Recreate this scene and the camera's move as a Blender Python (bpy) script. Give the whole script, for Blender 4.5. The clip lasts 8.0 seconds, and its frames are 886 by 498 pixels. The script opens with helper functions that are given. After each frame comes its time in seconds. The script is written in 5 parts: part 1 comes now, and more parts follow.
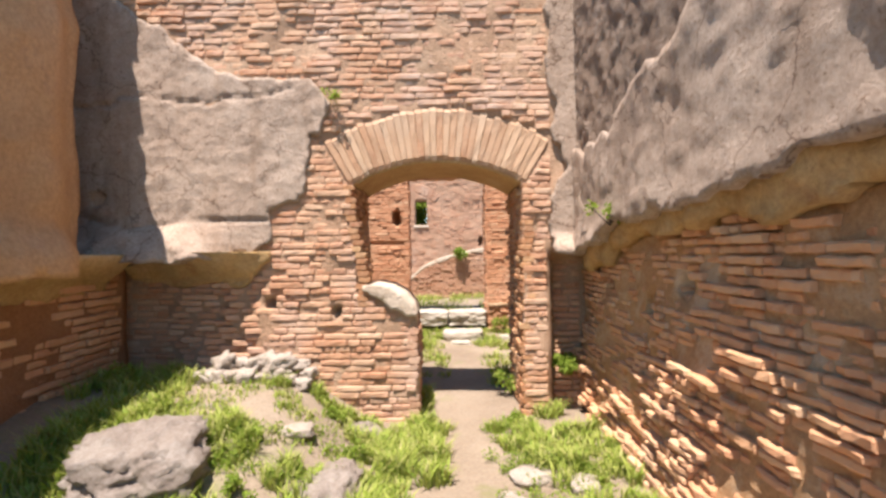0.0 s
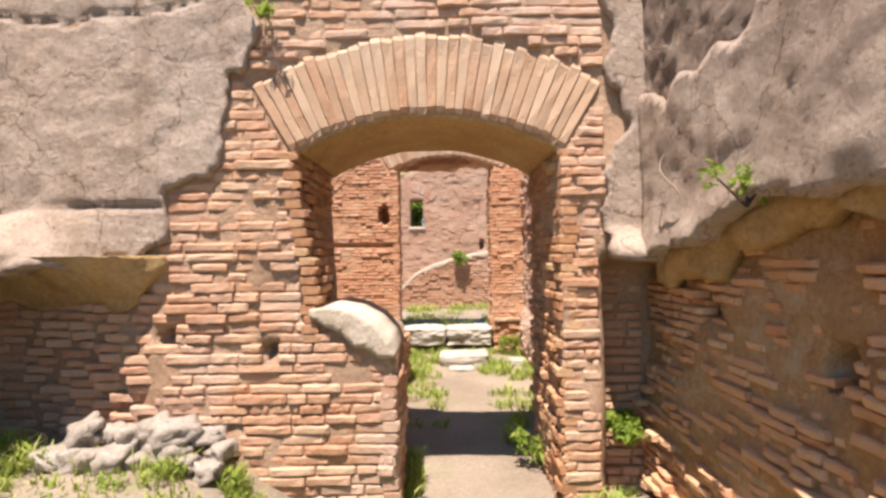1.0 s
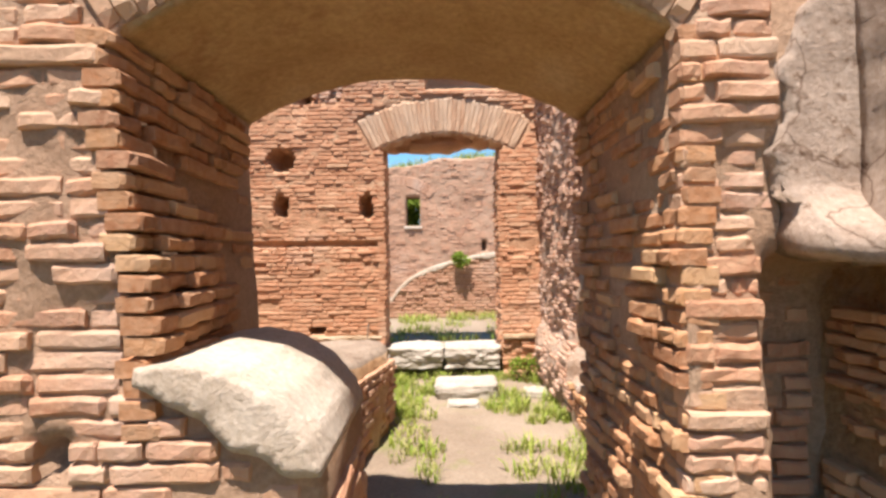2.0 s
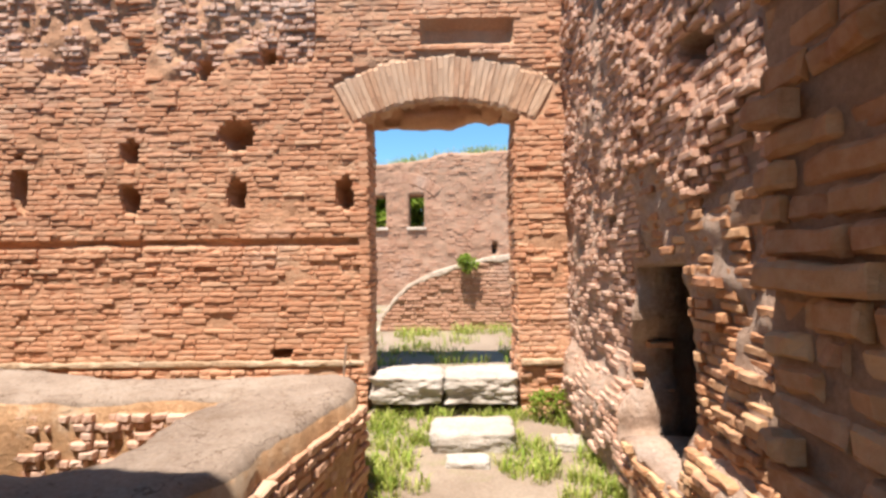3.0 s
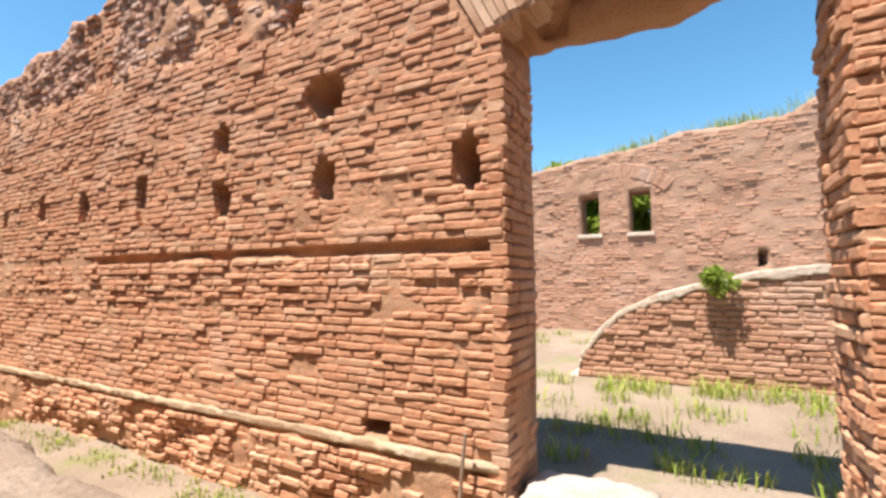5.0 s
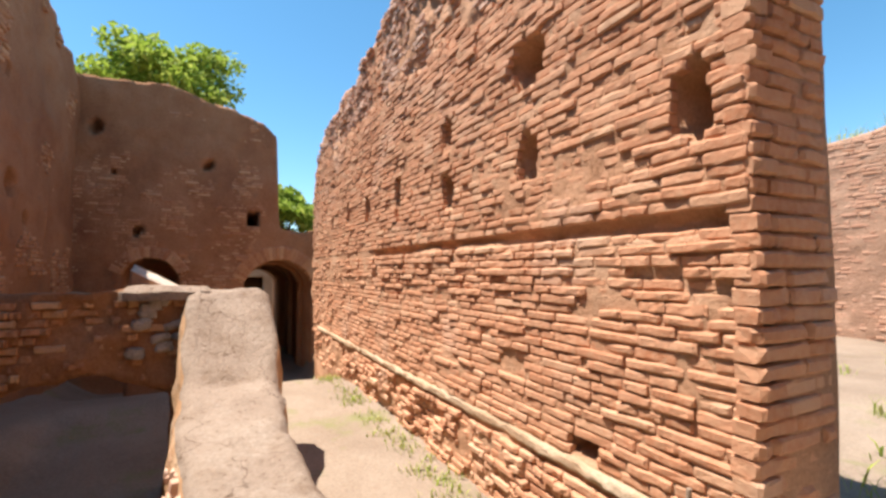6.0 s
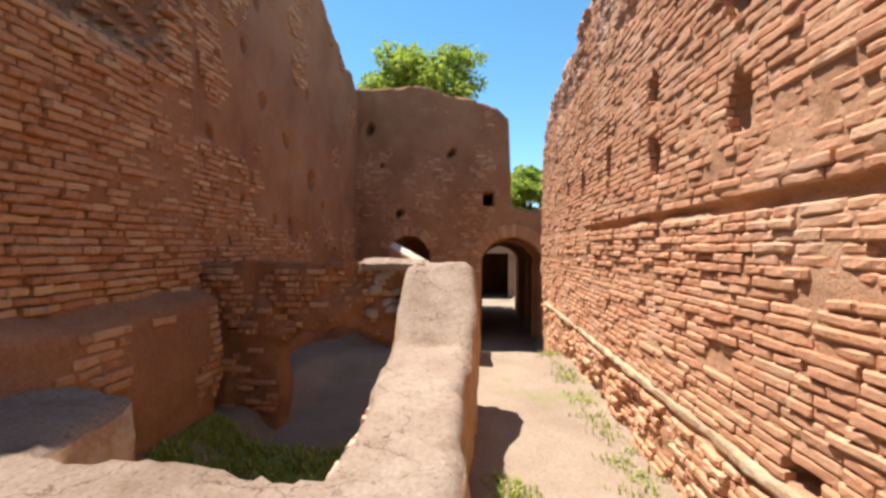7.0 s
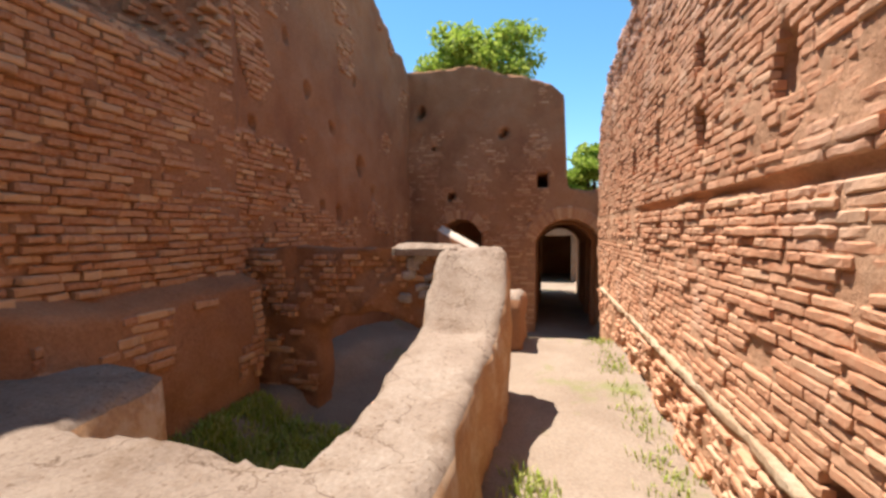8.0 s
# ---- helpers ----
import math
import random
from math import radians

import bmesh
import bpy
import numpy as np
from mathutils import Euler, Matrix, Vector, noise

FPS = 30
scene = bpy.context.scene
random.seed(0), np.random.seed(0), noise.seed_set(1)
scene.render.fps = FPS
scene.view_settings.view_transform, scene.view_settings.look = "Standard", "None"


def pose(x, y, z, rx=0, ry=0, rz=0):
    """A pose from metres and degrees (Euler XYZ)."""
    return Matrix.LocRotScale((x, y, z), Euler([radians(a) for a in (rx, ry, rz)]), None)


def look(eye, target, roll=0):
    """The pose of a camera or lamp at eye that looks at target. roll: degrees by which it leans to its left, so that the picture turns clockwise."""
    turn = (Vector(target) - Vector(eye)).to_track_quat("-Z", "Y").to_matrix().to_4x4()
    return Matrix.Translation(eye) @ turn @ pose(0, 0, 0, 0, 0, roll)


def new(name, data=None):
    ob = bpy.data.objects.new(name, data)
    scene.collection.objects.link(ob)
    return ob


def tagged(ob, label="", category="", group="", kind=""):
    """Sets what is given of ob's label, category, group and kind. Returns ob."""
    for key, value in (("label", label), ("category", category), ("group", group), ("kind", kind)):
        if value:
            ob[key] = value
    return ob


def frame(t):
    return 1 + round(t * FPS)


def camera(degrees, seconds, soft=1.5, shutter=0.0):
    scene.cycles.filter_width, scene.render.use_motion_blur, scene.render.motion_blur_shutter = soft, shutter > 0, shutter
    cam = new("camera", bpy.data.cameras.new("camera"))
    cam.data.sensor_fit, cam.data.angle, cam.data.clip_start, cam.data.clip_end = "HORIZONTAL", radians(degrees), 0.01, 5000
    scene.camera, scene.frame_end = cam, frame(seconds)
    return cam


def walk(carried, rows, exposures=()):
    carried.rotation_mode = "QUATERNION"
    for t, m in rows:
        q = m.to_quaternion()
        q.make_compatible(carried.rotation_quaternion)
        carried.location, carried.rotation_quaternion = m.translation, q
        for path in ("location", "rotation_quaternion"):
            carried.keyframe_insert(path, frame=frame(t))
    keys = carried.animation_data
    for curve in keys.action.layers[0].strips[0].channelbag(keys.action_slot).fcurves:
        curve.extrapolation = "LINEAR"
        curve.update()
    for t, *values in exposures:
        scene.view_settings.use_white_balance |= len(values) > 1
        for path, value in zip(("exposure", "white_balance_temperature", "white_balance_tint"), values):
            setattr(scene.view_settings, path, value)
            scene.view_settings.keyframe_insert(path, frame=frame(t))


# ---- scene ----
cam = camera(87.5, 8.0, soft=2.8)
METRES, EYE, TILT, LEAN, TURN = 7.2, 1.35, 0.3, 0.8, 0.0
ROWS = [
    (0.0, 0.0, 0.0, 0.0, -0.0, 0.0, -0.0),
    (0.5, -0.0001, 0.0931, 0.0006, -0.11, 0.31, -0.03),
    (1.0, 0.0036, 0.1886, -0.0009, -0.19, 0.5, -0.03),
    (1.5, 0.0055, 0.28, -0.002, -0.24, 0.63, -0.05),
    (3.0, 0.0219, 0.5351, -0.0089, 0.99, 1.42, -0.02),
    (3.5, 0.0275, 0.612, -0.0044, 3.17, 1.86, 0.01),
    (4.0, 0.031, 0.6887, -0.0051, 6.78, 2.35, 0.02),
    (5.5, 0.0327, 0.8604, -0.0057, 45.24, 2.8, -0.33),
    (6.0, 0.0391, 0.8971, -0.0086, 63.57, 1.98, -0.27),
    (6.5, 0.053, 0.931, -0.0078, 80.74, 0.7, -0.26),
    (7.0, 0.0456, 0.9528, -0.0102, 94.11, -0.92, -0.18),
    (7.5, 0.0355, 0.9714, -0.007, 100.38, -2.49, 0.11),
    (8.0, 0.0304, 0.9894, -0.0083, 102.35, -3.04, 0.48),
]
walk(cam, [(t, pose(0, 0, EYE, TILT, LEAN, TURN) @ pose(METRES * x, METRES * y, METRES * z, 90 + pitch, roll, yaw)) for t, x, y, z, yaw, pitch, roll in ROWS])

# ---- light ----
SUN = Vector((-0.135, -0.345, 1.0)).normalized()
world = bpy.data.worlds.new("sky")
scene.world = world
world.use_nodes = True
wn = world.node_tree.nodes
wbg = wn["Background"]
sky = wn.new("ShaderNodeTexSky")
sky.sky_type = "NISHITA"
sky.sun_disc = False
sky.sun_elevation = math.asin(SUN.z)
sky.sun_rotation = math.atan2(SUN.x, SUN.y)
sky.air_density, sky.dust_density, sky.ozone_density = 1.0, 0.1, 4.0
deep = wn.new("ShaderNodeHueSaturation")
deep.inputs["Hue"].default_value, deep.inputs["Saturation"].default_value = 0.485, 1.15
world.node_tree.links.new(sky.outputs[0], deep.inputs["Color"])
world.node_tree.links.new(deep.outputs[0], wbg.inputs[0])
wbg.inputs[1].default_value = 0.10
sun_data = bpy.data.lights.new("sun", "SUN")
sun_data.energy, sun_data.angle, sun_data.color = 5.0, radians(0.5), (1.0, 0.89, 0.815)
sun = new("sun", sun_data)
sun.matrix_world = look(SUN * 50, (0, 0, 0))
scene.view_settings.exposure = 1.17


# ---- material tools ----
def node_mat(name, rough=0.9):
    m = bpy.data.materials.new(name)
    m.use_nodes = True
    b = m.node_tree.nodes["Principled BSDF"]
    b.inputs["Roughness"].default_value = rough
    b.inputs["Specular IOR Level"].default_value = 0.2
    return m, m.node_tree.nodes, m.node_tree.links, b


def tex(n, l, scale, detail=5.0, rough=0.6, stretch=(1, 1, 1), kind="noise"):
    """A noise in world-sized metres."""
    g = n.new("ShaderNodeNewGeometry")
    mp = n.new("ShaderNodeMapping")
    mp.inputs["Scale"].default_value = stretch
    l.new(g.outputs["Position"], mp.inputs["Vector"])
    if kind == "noise":
        t = n.new("ShaderNodeTexNoise")
        t.inputs["Detail"].default_value, t.inputs["Roughness"].default_value = detail, rough
    else:
        t = n.new("ShaderNodeTexVoronoi")
    t.inputs["Scale"].default_value = scale
    l.new(mp.outputs[0], t.inputs["Vector"])
    return t.outputs[0]


def ramp(n, l, fac, stops):
    r = n.new("ShaderNodeValToRGB")
    e = r.color_ramp.elements
    while len(e) < len(stops):
        e.new(0.5)
    for k, (p, c) in zip(e, stops):
        k.position, k.color = p, (*c, 1)
    l.new(fac, r.inputs[0])
    return r.outputs[0]


def mix(n, l, fac, a, b, mode="MIX"):
    m = n.new("ShaderNodeMix")
    m.data_type, m.blend_type = "RGBA", mode
    for value, i in ((fac, 0), (a, 6), (b, 7)):
        if isinstance(value, (int, float)):
            m.inputs[i].default_value = value
        elif isinstance(value, tuple):
            m.inputs[i].default_value = (*value, 1)
        else:
            l.new(value, m.inputs[i])
    return m.outputs[2]


def gain(n, l, v, lo, hi):
    m = n.new("ShaderNodeMapRange")
    m.inputs[1].default_value, m.inputs[2].default_value = lo, hi
    l.new(v, m.inputs[0])
    return m.outputs[0]


def bump(n, l, b, height, strength, dist):
    k = n.new("ShaderNodeBump")
    k.inputs["Strength"].default_value, k.inputs["Distance"].default_value = strength, dist
    l.new(height, k.inputs["Height"])
    l.new(k.outputs[0], b.inputs["Normal"])


def own_random(n, l):
    """A number for each brick, loose or joined."""
    o, g, a, f = n.new("ShaderNodeObjectInfo"), n.new("ShaderNodeNewGeometry"), n.new("ShaderNodeMath"), n.new("ShaderNodeMath")
    a.operation, f.operation = "ADD", "FRACT"
    l.new(o.outputs["Random"], a.inputs[0])
    l.new(g.outputs["Random Per Island"], a.inputs[1])
    l.new(a.outputs[0], f.inputs[0])
    return f.outputs[0]


def brick_mat(name, tones, lime, lime_amount, dirt):
    m, n, l, b = node_mat(name, 0.92)
    c = ramp(n, l, own_random(n, l), [(i / (len(tones) - 1), t) for i, t in enumerate(tones)])
    c = mix(n, l, gain(n, l, tex(n, l, 34), 0.35, 0.75), c, mix(n, l, 0.5, c, (0.62, 0.42, 0.27)))
    c = mix(n, l, gain(n, l, tex(n, l, 1.3, 6), 0.62 - lime_amount, 0.95 - lime_amount), c, lime)
    c = mix(n, l, gain(n, l, tex(n, l, 5.5, 7, 0.7), 0.58, 0.8), c, mix(n, l, 0.6, c, dirt))
    l.new(c, b.inputs["Base Color"])
    bump(n, l, b, tex(n, l, 60, 6, 0.7), 0.6, 0.012)
    return m


def ground_like(name, tones, scale, fine, strength, dist, rough=0.95, spots=None, cracks=0.0):
    """Mortar, plaster, earth and stone: broad patches, grain, fine relief."""
    m, n, l, b = node_mat(name, rough)
    c = ramp(n, l, tex(n, l, scale, 7, 0.62), [(0.28 + 0.44 * i / (len(tones) - 1), t) for i, t in enumerate(tones)])
    c = mix(n, l, gain(n, l, tex(n, l, fine, 6, 0.7), 0.35, 0.7), mix(n, l, 0.78, c, (1, 1, 1), "MULTIPLY"), c)
    grain = tex(n, l, fine * 2.3, 6, 0.75)
    c = mix(n, l, gain(n, l, grain, 0.25, 0.62), mix(n, l, 1.0, c, (0.66, 0.62, 0.58), "MULTIPLY"), c)
    if spots:
        c = mix(n, l, gain(n, l, tex(n, l, spots[0], 6, 0.7), spots[1], spots[1] + 0.14), c, spots[2])
    height = tex(n, l, fine, 8, 0.72)
    if cracks:
        g, w, v = n.new("ShaderNodeNewGeometry"), n.new("ShaderNodeVectorMath"), n.new("ShaderNodeTexVoronoi")
        t = n.new("ShaderNodeTexNoise")
        t.inputs["Scale"].default_value, t.inputs["Detail"].default_value = 4.0, 4.0
        l.new(g.outputs["Position"], t.inputs["Vector"])
        w.operation = "MULTIPLY_ADD"
        w.inputs[1].default_value = (0.45, 0.45, 0.45)
        l.new(t.outputs["Color"], w.inputs[0])
        l.new(g.outputs["Position"], w.inputs[2])
        v.feature = "DISTANCE_TO_EDGE"
        v.inputs["Scale"].default_value = 1.7
        l.new(w.outputs[0], v.inputs["Vector"])
        line = gain(n, l, v.outputs["Distance"], 0.0, cracks)
        c = mix(n, l, line, mix(n, l, 1.0, c, (0.5, 0.44, 0.4), "MULTIPLY"), c)
        streak = gain(n, l, tex(n, l, 2.2, 5, 0.65, (2.6, 2.6, 0.35)), 0.5, 0.75)
        c = mix(n, l, streak, c, mix(n, l, 1.0, c, (0.72, 0.66, 0.60), "MULTIPLY"))
        pits = gain(n, l, tex(n, l, 38, 3, 0.6), 0.30, 0.40)
        c = mix(n, l, pits, mix(n, l, 1.0, c, (0.6, 0.53, 0.47), "MULTIPLY"), c)
    l.new(c, b.inputs["Base Color"])
    bump(n, l, b, height, strength, dist)
    return m


def leaf_mat(name, tones, through_light=0.35):
    m, n, l, b = node_mat(name, 0.6)
    c = ramp(n, l, own_random(n, l), [(i / (len(tones) - 1), t) for i, t in enumerate(tones)])
    l.new(c, b.inputs["Base Color"])
    t = n.new("ShaderNodeBsdfTranslucent")
    l.new(c, t.inputs[0])
    s = n.new("ShaderNodeMixShader")
    s.inputs[0].default_value = through_light
    l.new(b.outputs[0], s.inputs[1])
    l.new(t.outputs[0], s.inputs[2])
    l.new(s.outputs[0], n["Material Output"].inputs[0])
    return m


BRICK_TAN = brick_mat("brick_tan", [(0.44, 0.21, 0.12), (0.53, 0.29, 0.175), (0.57, 0.36, 0.235), (0.50, 0.25, 0.15), (0.60, 0.41, 0.28)],
                      (0.58, 0.45, 0.375), 0.15, (0.26, 0.20, 0.16))
BRICK_RED = brick_mat("brick_red", [(0.46, 0.205, 0.105), (0.53, 0.255, 0.14), (0.56, 0.30, 0.175), (0.49, 0.225, 0.12), (0.60, 0.37, 0.23)],
                      (0.56, 0.41, 0.31), 0.08, (0.24, 0.14, 0.09))
# lightened orange brick: bounced light of the shaded walls put into the tones
BRICK_ORANGE = brick_mat("brick_orange", [(0.52, 0.24, 0.12), (0.60, 0.31, 0.16), (0.65, 0.37, 0.20), (0.56, 0.27, 0.14), (0.68, 0.44, 0.26)],
                         (0.60, 0.44, 0.32), 0.08, (0.30, 0.17, 0.10))
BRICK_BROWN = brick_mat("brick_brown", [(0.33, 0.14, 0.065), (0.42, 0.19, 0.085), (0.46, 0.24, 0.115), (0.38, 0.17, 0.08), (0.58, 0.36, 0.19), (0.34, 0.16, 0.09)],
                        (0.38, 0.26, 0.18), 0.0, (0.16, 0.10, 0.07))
BRICK_PINK = brick_mat("brick_pink", [(0.36, 0.18, 0.115), (0.42, 0.225, 0.15), (0.46, 0.27, 0.185), (0.38, 0.19, 0.115)],
                       (0.50, 0.38, 0.30), 0.08, (0.26, 0.17, 0.13))
BRICK_WORN = brick_mat("brick_worn", [(0.48, 0.275, 0.19), (0.56, 0.355, 0.26), (0.60, 0.42, 0.325), (0.50, 0.29, 0.20), (0.57, 0.40, 0.31)],
                       (0.57, 0.45, 0.37), 0.09, (0.34, 0.23, 0.18))
VOUSSOIR = brick_mat("arch_brick", [(0.45, 0.26, 0.155), (0.52, 0.34, 0.22), (0.58, 0.41, 0.28), (0.50, 0.31, 0.195), (0.44, 0.24, 0.14)],
                     (0.54, 0.40, 0.29), 0.14, (0.34, 0.23, 0.16))
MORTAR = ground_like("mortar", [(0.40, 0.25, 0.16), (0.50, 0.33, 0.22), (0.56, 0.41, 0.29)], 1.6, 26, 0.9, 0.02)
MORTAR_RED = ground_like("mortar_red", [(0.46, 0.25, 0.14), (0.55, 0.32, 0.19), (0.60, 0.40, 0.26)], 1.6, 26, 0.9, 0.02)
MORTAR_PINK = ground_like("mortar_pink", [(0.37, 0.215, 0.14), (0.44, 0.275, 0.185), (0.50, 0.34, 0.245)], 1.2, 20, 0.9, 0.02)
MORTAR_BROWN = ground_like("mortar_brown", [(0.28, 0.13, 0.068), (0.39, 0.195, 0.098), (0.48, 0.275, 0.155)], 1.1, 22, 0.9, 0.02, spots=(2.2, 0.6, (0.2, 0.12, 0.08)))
PLASTER = ground_like("grey_plaster", [(0.36, 0.27, 0.21), (0.465, 0.36, 0.285), (0.54, 0.435, 0.355)], 1.4, 22, 0.8, 0.02, spots=(4.2, 0.61, (0.42, 0.31, 0.23)), cracks=0.012)
PLASTER_BROWN = ground_like("brown_plaster", [(0.42, 0.23, 0.12), (0.56, 0.33, 0.17), (0.63, 0.41, 0.25)], 0.9, 14, 0.7, 0.02, spots=(1.7, 0.6, (0.26, 0.17, 0.13)))
RUBBLE = ground_like("rubble_concrete", [(0.31, 0.22, 0.165), (0.41, 0.305, 0.235), (0.51, 0.405, 0.33)], 5.5, 11, 1.0, 0.09, spots=(9.0, 0.58, (0.24, 0.155, 0.11)))
CAP = ground_like("lime_cap", [(0.29, 0.22, 0.165), (0.38, 0.30, 0.23), (0.455, 0.375, 0.295)], 2.2, 26, 1.0, 0.025, spots=(9.0, 0.62, (0.20, 0.16, 0.125)), cracks=0.008)
CREAM = ground_like("cream_lime", [(0.57, 0.46, 0.35), (0.66, 0.56, 0.45), (0.72, 0.64, 0.54)], 3.0, 24, 0.8, 0.02, spots=(6.0, 0.64, (0.36, 0.26, 0.17)))
TERRACOTTA = ground_like("pale_terracotta", [(0.46, 0.30, 0.18), (0.55, 0.40, 0.26), (0.60, 0.48, 0.34)], 3.0, 24, 0.9, 0.02, spots=(5.0, 0.6, (0.40, 0.22, 0.12)))
OCHRE = ground_like("ochre_mortar", [(0.46, 0.28, 0.12), (0.60, 0.40, 0.19), (0.68, 0.51, 0.30)], 1.8, 18, 0.9, 0.03, spots=(2.6, 0.6, (0.34, 0.17, 0.08)))
RED_EARTH = ground_like("red_mortar", [(0.50, 0.28, 0.14), (0.60, 0.37, 0.20), (0.66, 0.46, 0.29)], 2.2, 20, 0.9, 0.04, spots=(3.0, 0.52, (0.64, 0.49, 0.34)))
RUBBLE_WARM = ground_like("warm_rubble", [(0.44, 0.29, 0.20), (0.53, 0.38, 0.28), (0.60, 0.48, 0.39)], 4.5, 16, 1.0, 0.04, spots=(7.0, 0.60, (0.27, 0.16, 0.11)))
PALE_STONE = ground_like("pale_stone", [(0.39, 0.33, 0.265), (0.53, 0.455, 0.385), (0.62, 0.55, 0.48)], 7.0, 28, 1.0, 0.03, spots=(11.0, 0.6, (0.26, 0.21, 0.17)))
EARTH = ground_like("dry_earth", [(0.225, 0.172, 0.125), (0.305, 0.242, 0.18), (0.375, 0.308, 0.235)], 0.9, 20, 0.8, 0.02, spots=(1.1, 0.56, (0.20, 0.21, 0.08)))
STONE = ground_like("grey_stone", [(0.28, 0.225, 0.19), (0.39, 0.33, 0.285), (0.50, 0.44, 0.39)], 5.0, 22, 1.0, 0.04, spots=(9.0, 0.6, (0.24, 0.21, 0.18)))
MARBLE = ground_like("weathered_marble", [(0.40, 0.35, 0.28), (0.52, 0.47, 0.40), (0.60, 0.56, 0.49)], 4.0, 26, 0.8, 0.02, spots=(6.0, 0.62, (0.45, 0.38, 0.28)))
GRASS = leaf_mat("grass_blades", [(0.21, 0.30, 0.045), (0.30, 0.38, 0.06), (0.39, 0.43, 0.10), (0.47, 0.44, 0.19)])
LEAF = leaf_mat("leaves", [(0.17, 0.25, 0.03), (0.26, 0.36, 0.05), (0.36, 0.43, 0.09)], 0.55)
BARK = ground_like("bark", [(0.10, 0.07, 0.05), (0.16, 0.12, 0.09)], 6, 30, 1.0, 0.03)
WOOD = ground_like("old_wood", [(0.25, 0.18, 0.13), (0.36, 0.28, 0.21)], 12, 40, 0.6, 0.01)


# ---- shape tools ----
def grid_noise(x, y, seed):
    xi, yi = np.floor(x).astype(np.int64), np.floor(y).astype(np.int64)
    fx, fy = x - xi, y - yi
    fx, fy = fx * fx * (3 - 2 * fx), fy * fy * (3 - 2 * fy)

    def h(a, b):
        k = (a * 374761393 + b * 668265263 + seed * 974634777) & 0xFFFFFFFF
        k = ((k ^ (k >> 13)) * 1274126177) & 0xFFFFFFFF
        return ((k ^ (k >> 16)) & 0xFFFF) / 65535.0
    a, b, c, d = h(xi, yi), h(xi + 1, yi), h(xi, yi + 1), h(xi + 1, yi + 1)
    return (a + (b - a) * fx) * (1 - fy) + (c + (d - c) * fx) * fy


def fbm(x, y, scale, seed, octaves=4):
    """Smooth noise from about -1 to 1."""
    x, y = np.asarray(x, float) * scale, np.asarray(y, float) * scale
    s, a, t = 0.0, 1.0, 0.0
    for i in range(octaves):
        s = s + a * (grid_noise(x, y, seed + i) * 2 - 1)
        t, a, x, y = t + a, a * 0.55, x * 2.03 + 7.1, y * 2.03 + 3.7
    return s / t * 1.6


def ss(a, b, x):
    t = np.clip((np.asarray(x, float) - a) / (b - a), 0, 1)
    return t * t * (3 - 2 * t)


def prof(points):
    xs, ys = [p[0] for p in points], [p[1] for p in points]
    return lambda u: np.interp(u, xs, ys)


def box_sdf(u, v, a, b, c, d):
    du, dv = np.maximum(a - u, u - b), np.maximum(c - v, v - d)
    return np.maximum(du, dv)


def arch_sdf(u, v, a, b, spring, rise, base=-9.0):
    """An opening with a segmental head: negative inside."""
    half, mid = (b - a) / 2, (a + b) / 2
    r = (half * half + rise * rise) / (2 * rise)
    head = np.hypot(u - mid, v - (spring + rise - r)) - r
    return np.maximum(np.maximum(np.abs(u - mid) - half, base - v), np.where(v > spring - 0.02, head, -1.0))


def ellipse_sdf(u, v, cu, cv, ru, rv):
    return (np.hypot((u - cu) / ru, (v - cv) / rv) - 1) * min(ru, rv)


def poly_sdf(u, v, pts):
    u, v = np.asarray(u, float), np.asarray(v, float)
    d, inside = np.full(u.shape, 1e9), np.zeros(u.shape, bool)
    for (ax, ay), (bx, by) in zip(pts, pts[1:] + pts[:1]):
        ex, ey = bx - ax, by - ay
        t = np.clip(((u - ax) * ex + (v - ay) * ey) / (ex * ex + ey * ey), 0, 1)
        d = np.minimum(d, np.hypot(u - ax - t * ex, v - ay - t * ey))
        hit = ((ay > v) != (by > v)) & (u < (bx - ax) * (v - ay) / ((by - ay) or 1e-9) + ax)
        inside ^= hit
    return np.where(inside, -d, d)


class Plane:
    """An upright plane: u along it, v up, o outwards."""

    def __init__(self, origin, along):
        self.origin, self.along = np.array(origin, float), np.array(along, float)
        self.out = np.cross(self.along, (0, 0, 1.0))

    def at(self, u, v, o):
        u, v, o = np.asarray(u, float), np.asarray(v, float), np.asarray(o, float)
        return self.origin + u[..., None] * self.along + v[..., None] * np.array((0, 0, 1.0)) + o[..., None] * self.out


def mesh_object(name, verts, faces, material, parent=None, smooth=True, label=""):
    me = bpy.data.meshes.new(name)
    me.from_pydata([tuple(p) for p in verts], [], [tuple(q) for q in faces])
    me.materials.append(material)
    if smooth:
        me.shade_smooth()
    me.update()
    ob = new(name, me)
    if parent:
        ob.parent = parent
    if label:
        tagged(ob, label)
    return ob


def part(name, bm, material, parent, label=""):
    me = bpy.data.meshes.new(name)
    bm.to_mesh(me)
    bm.free()
    me.materials.append(material)
    ob = new(name, me)
    ob.parent = parent
    if label:
        tagged(ob, label)
    return ob


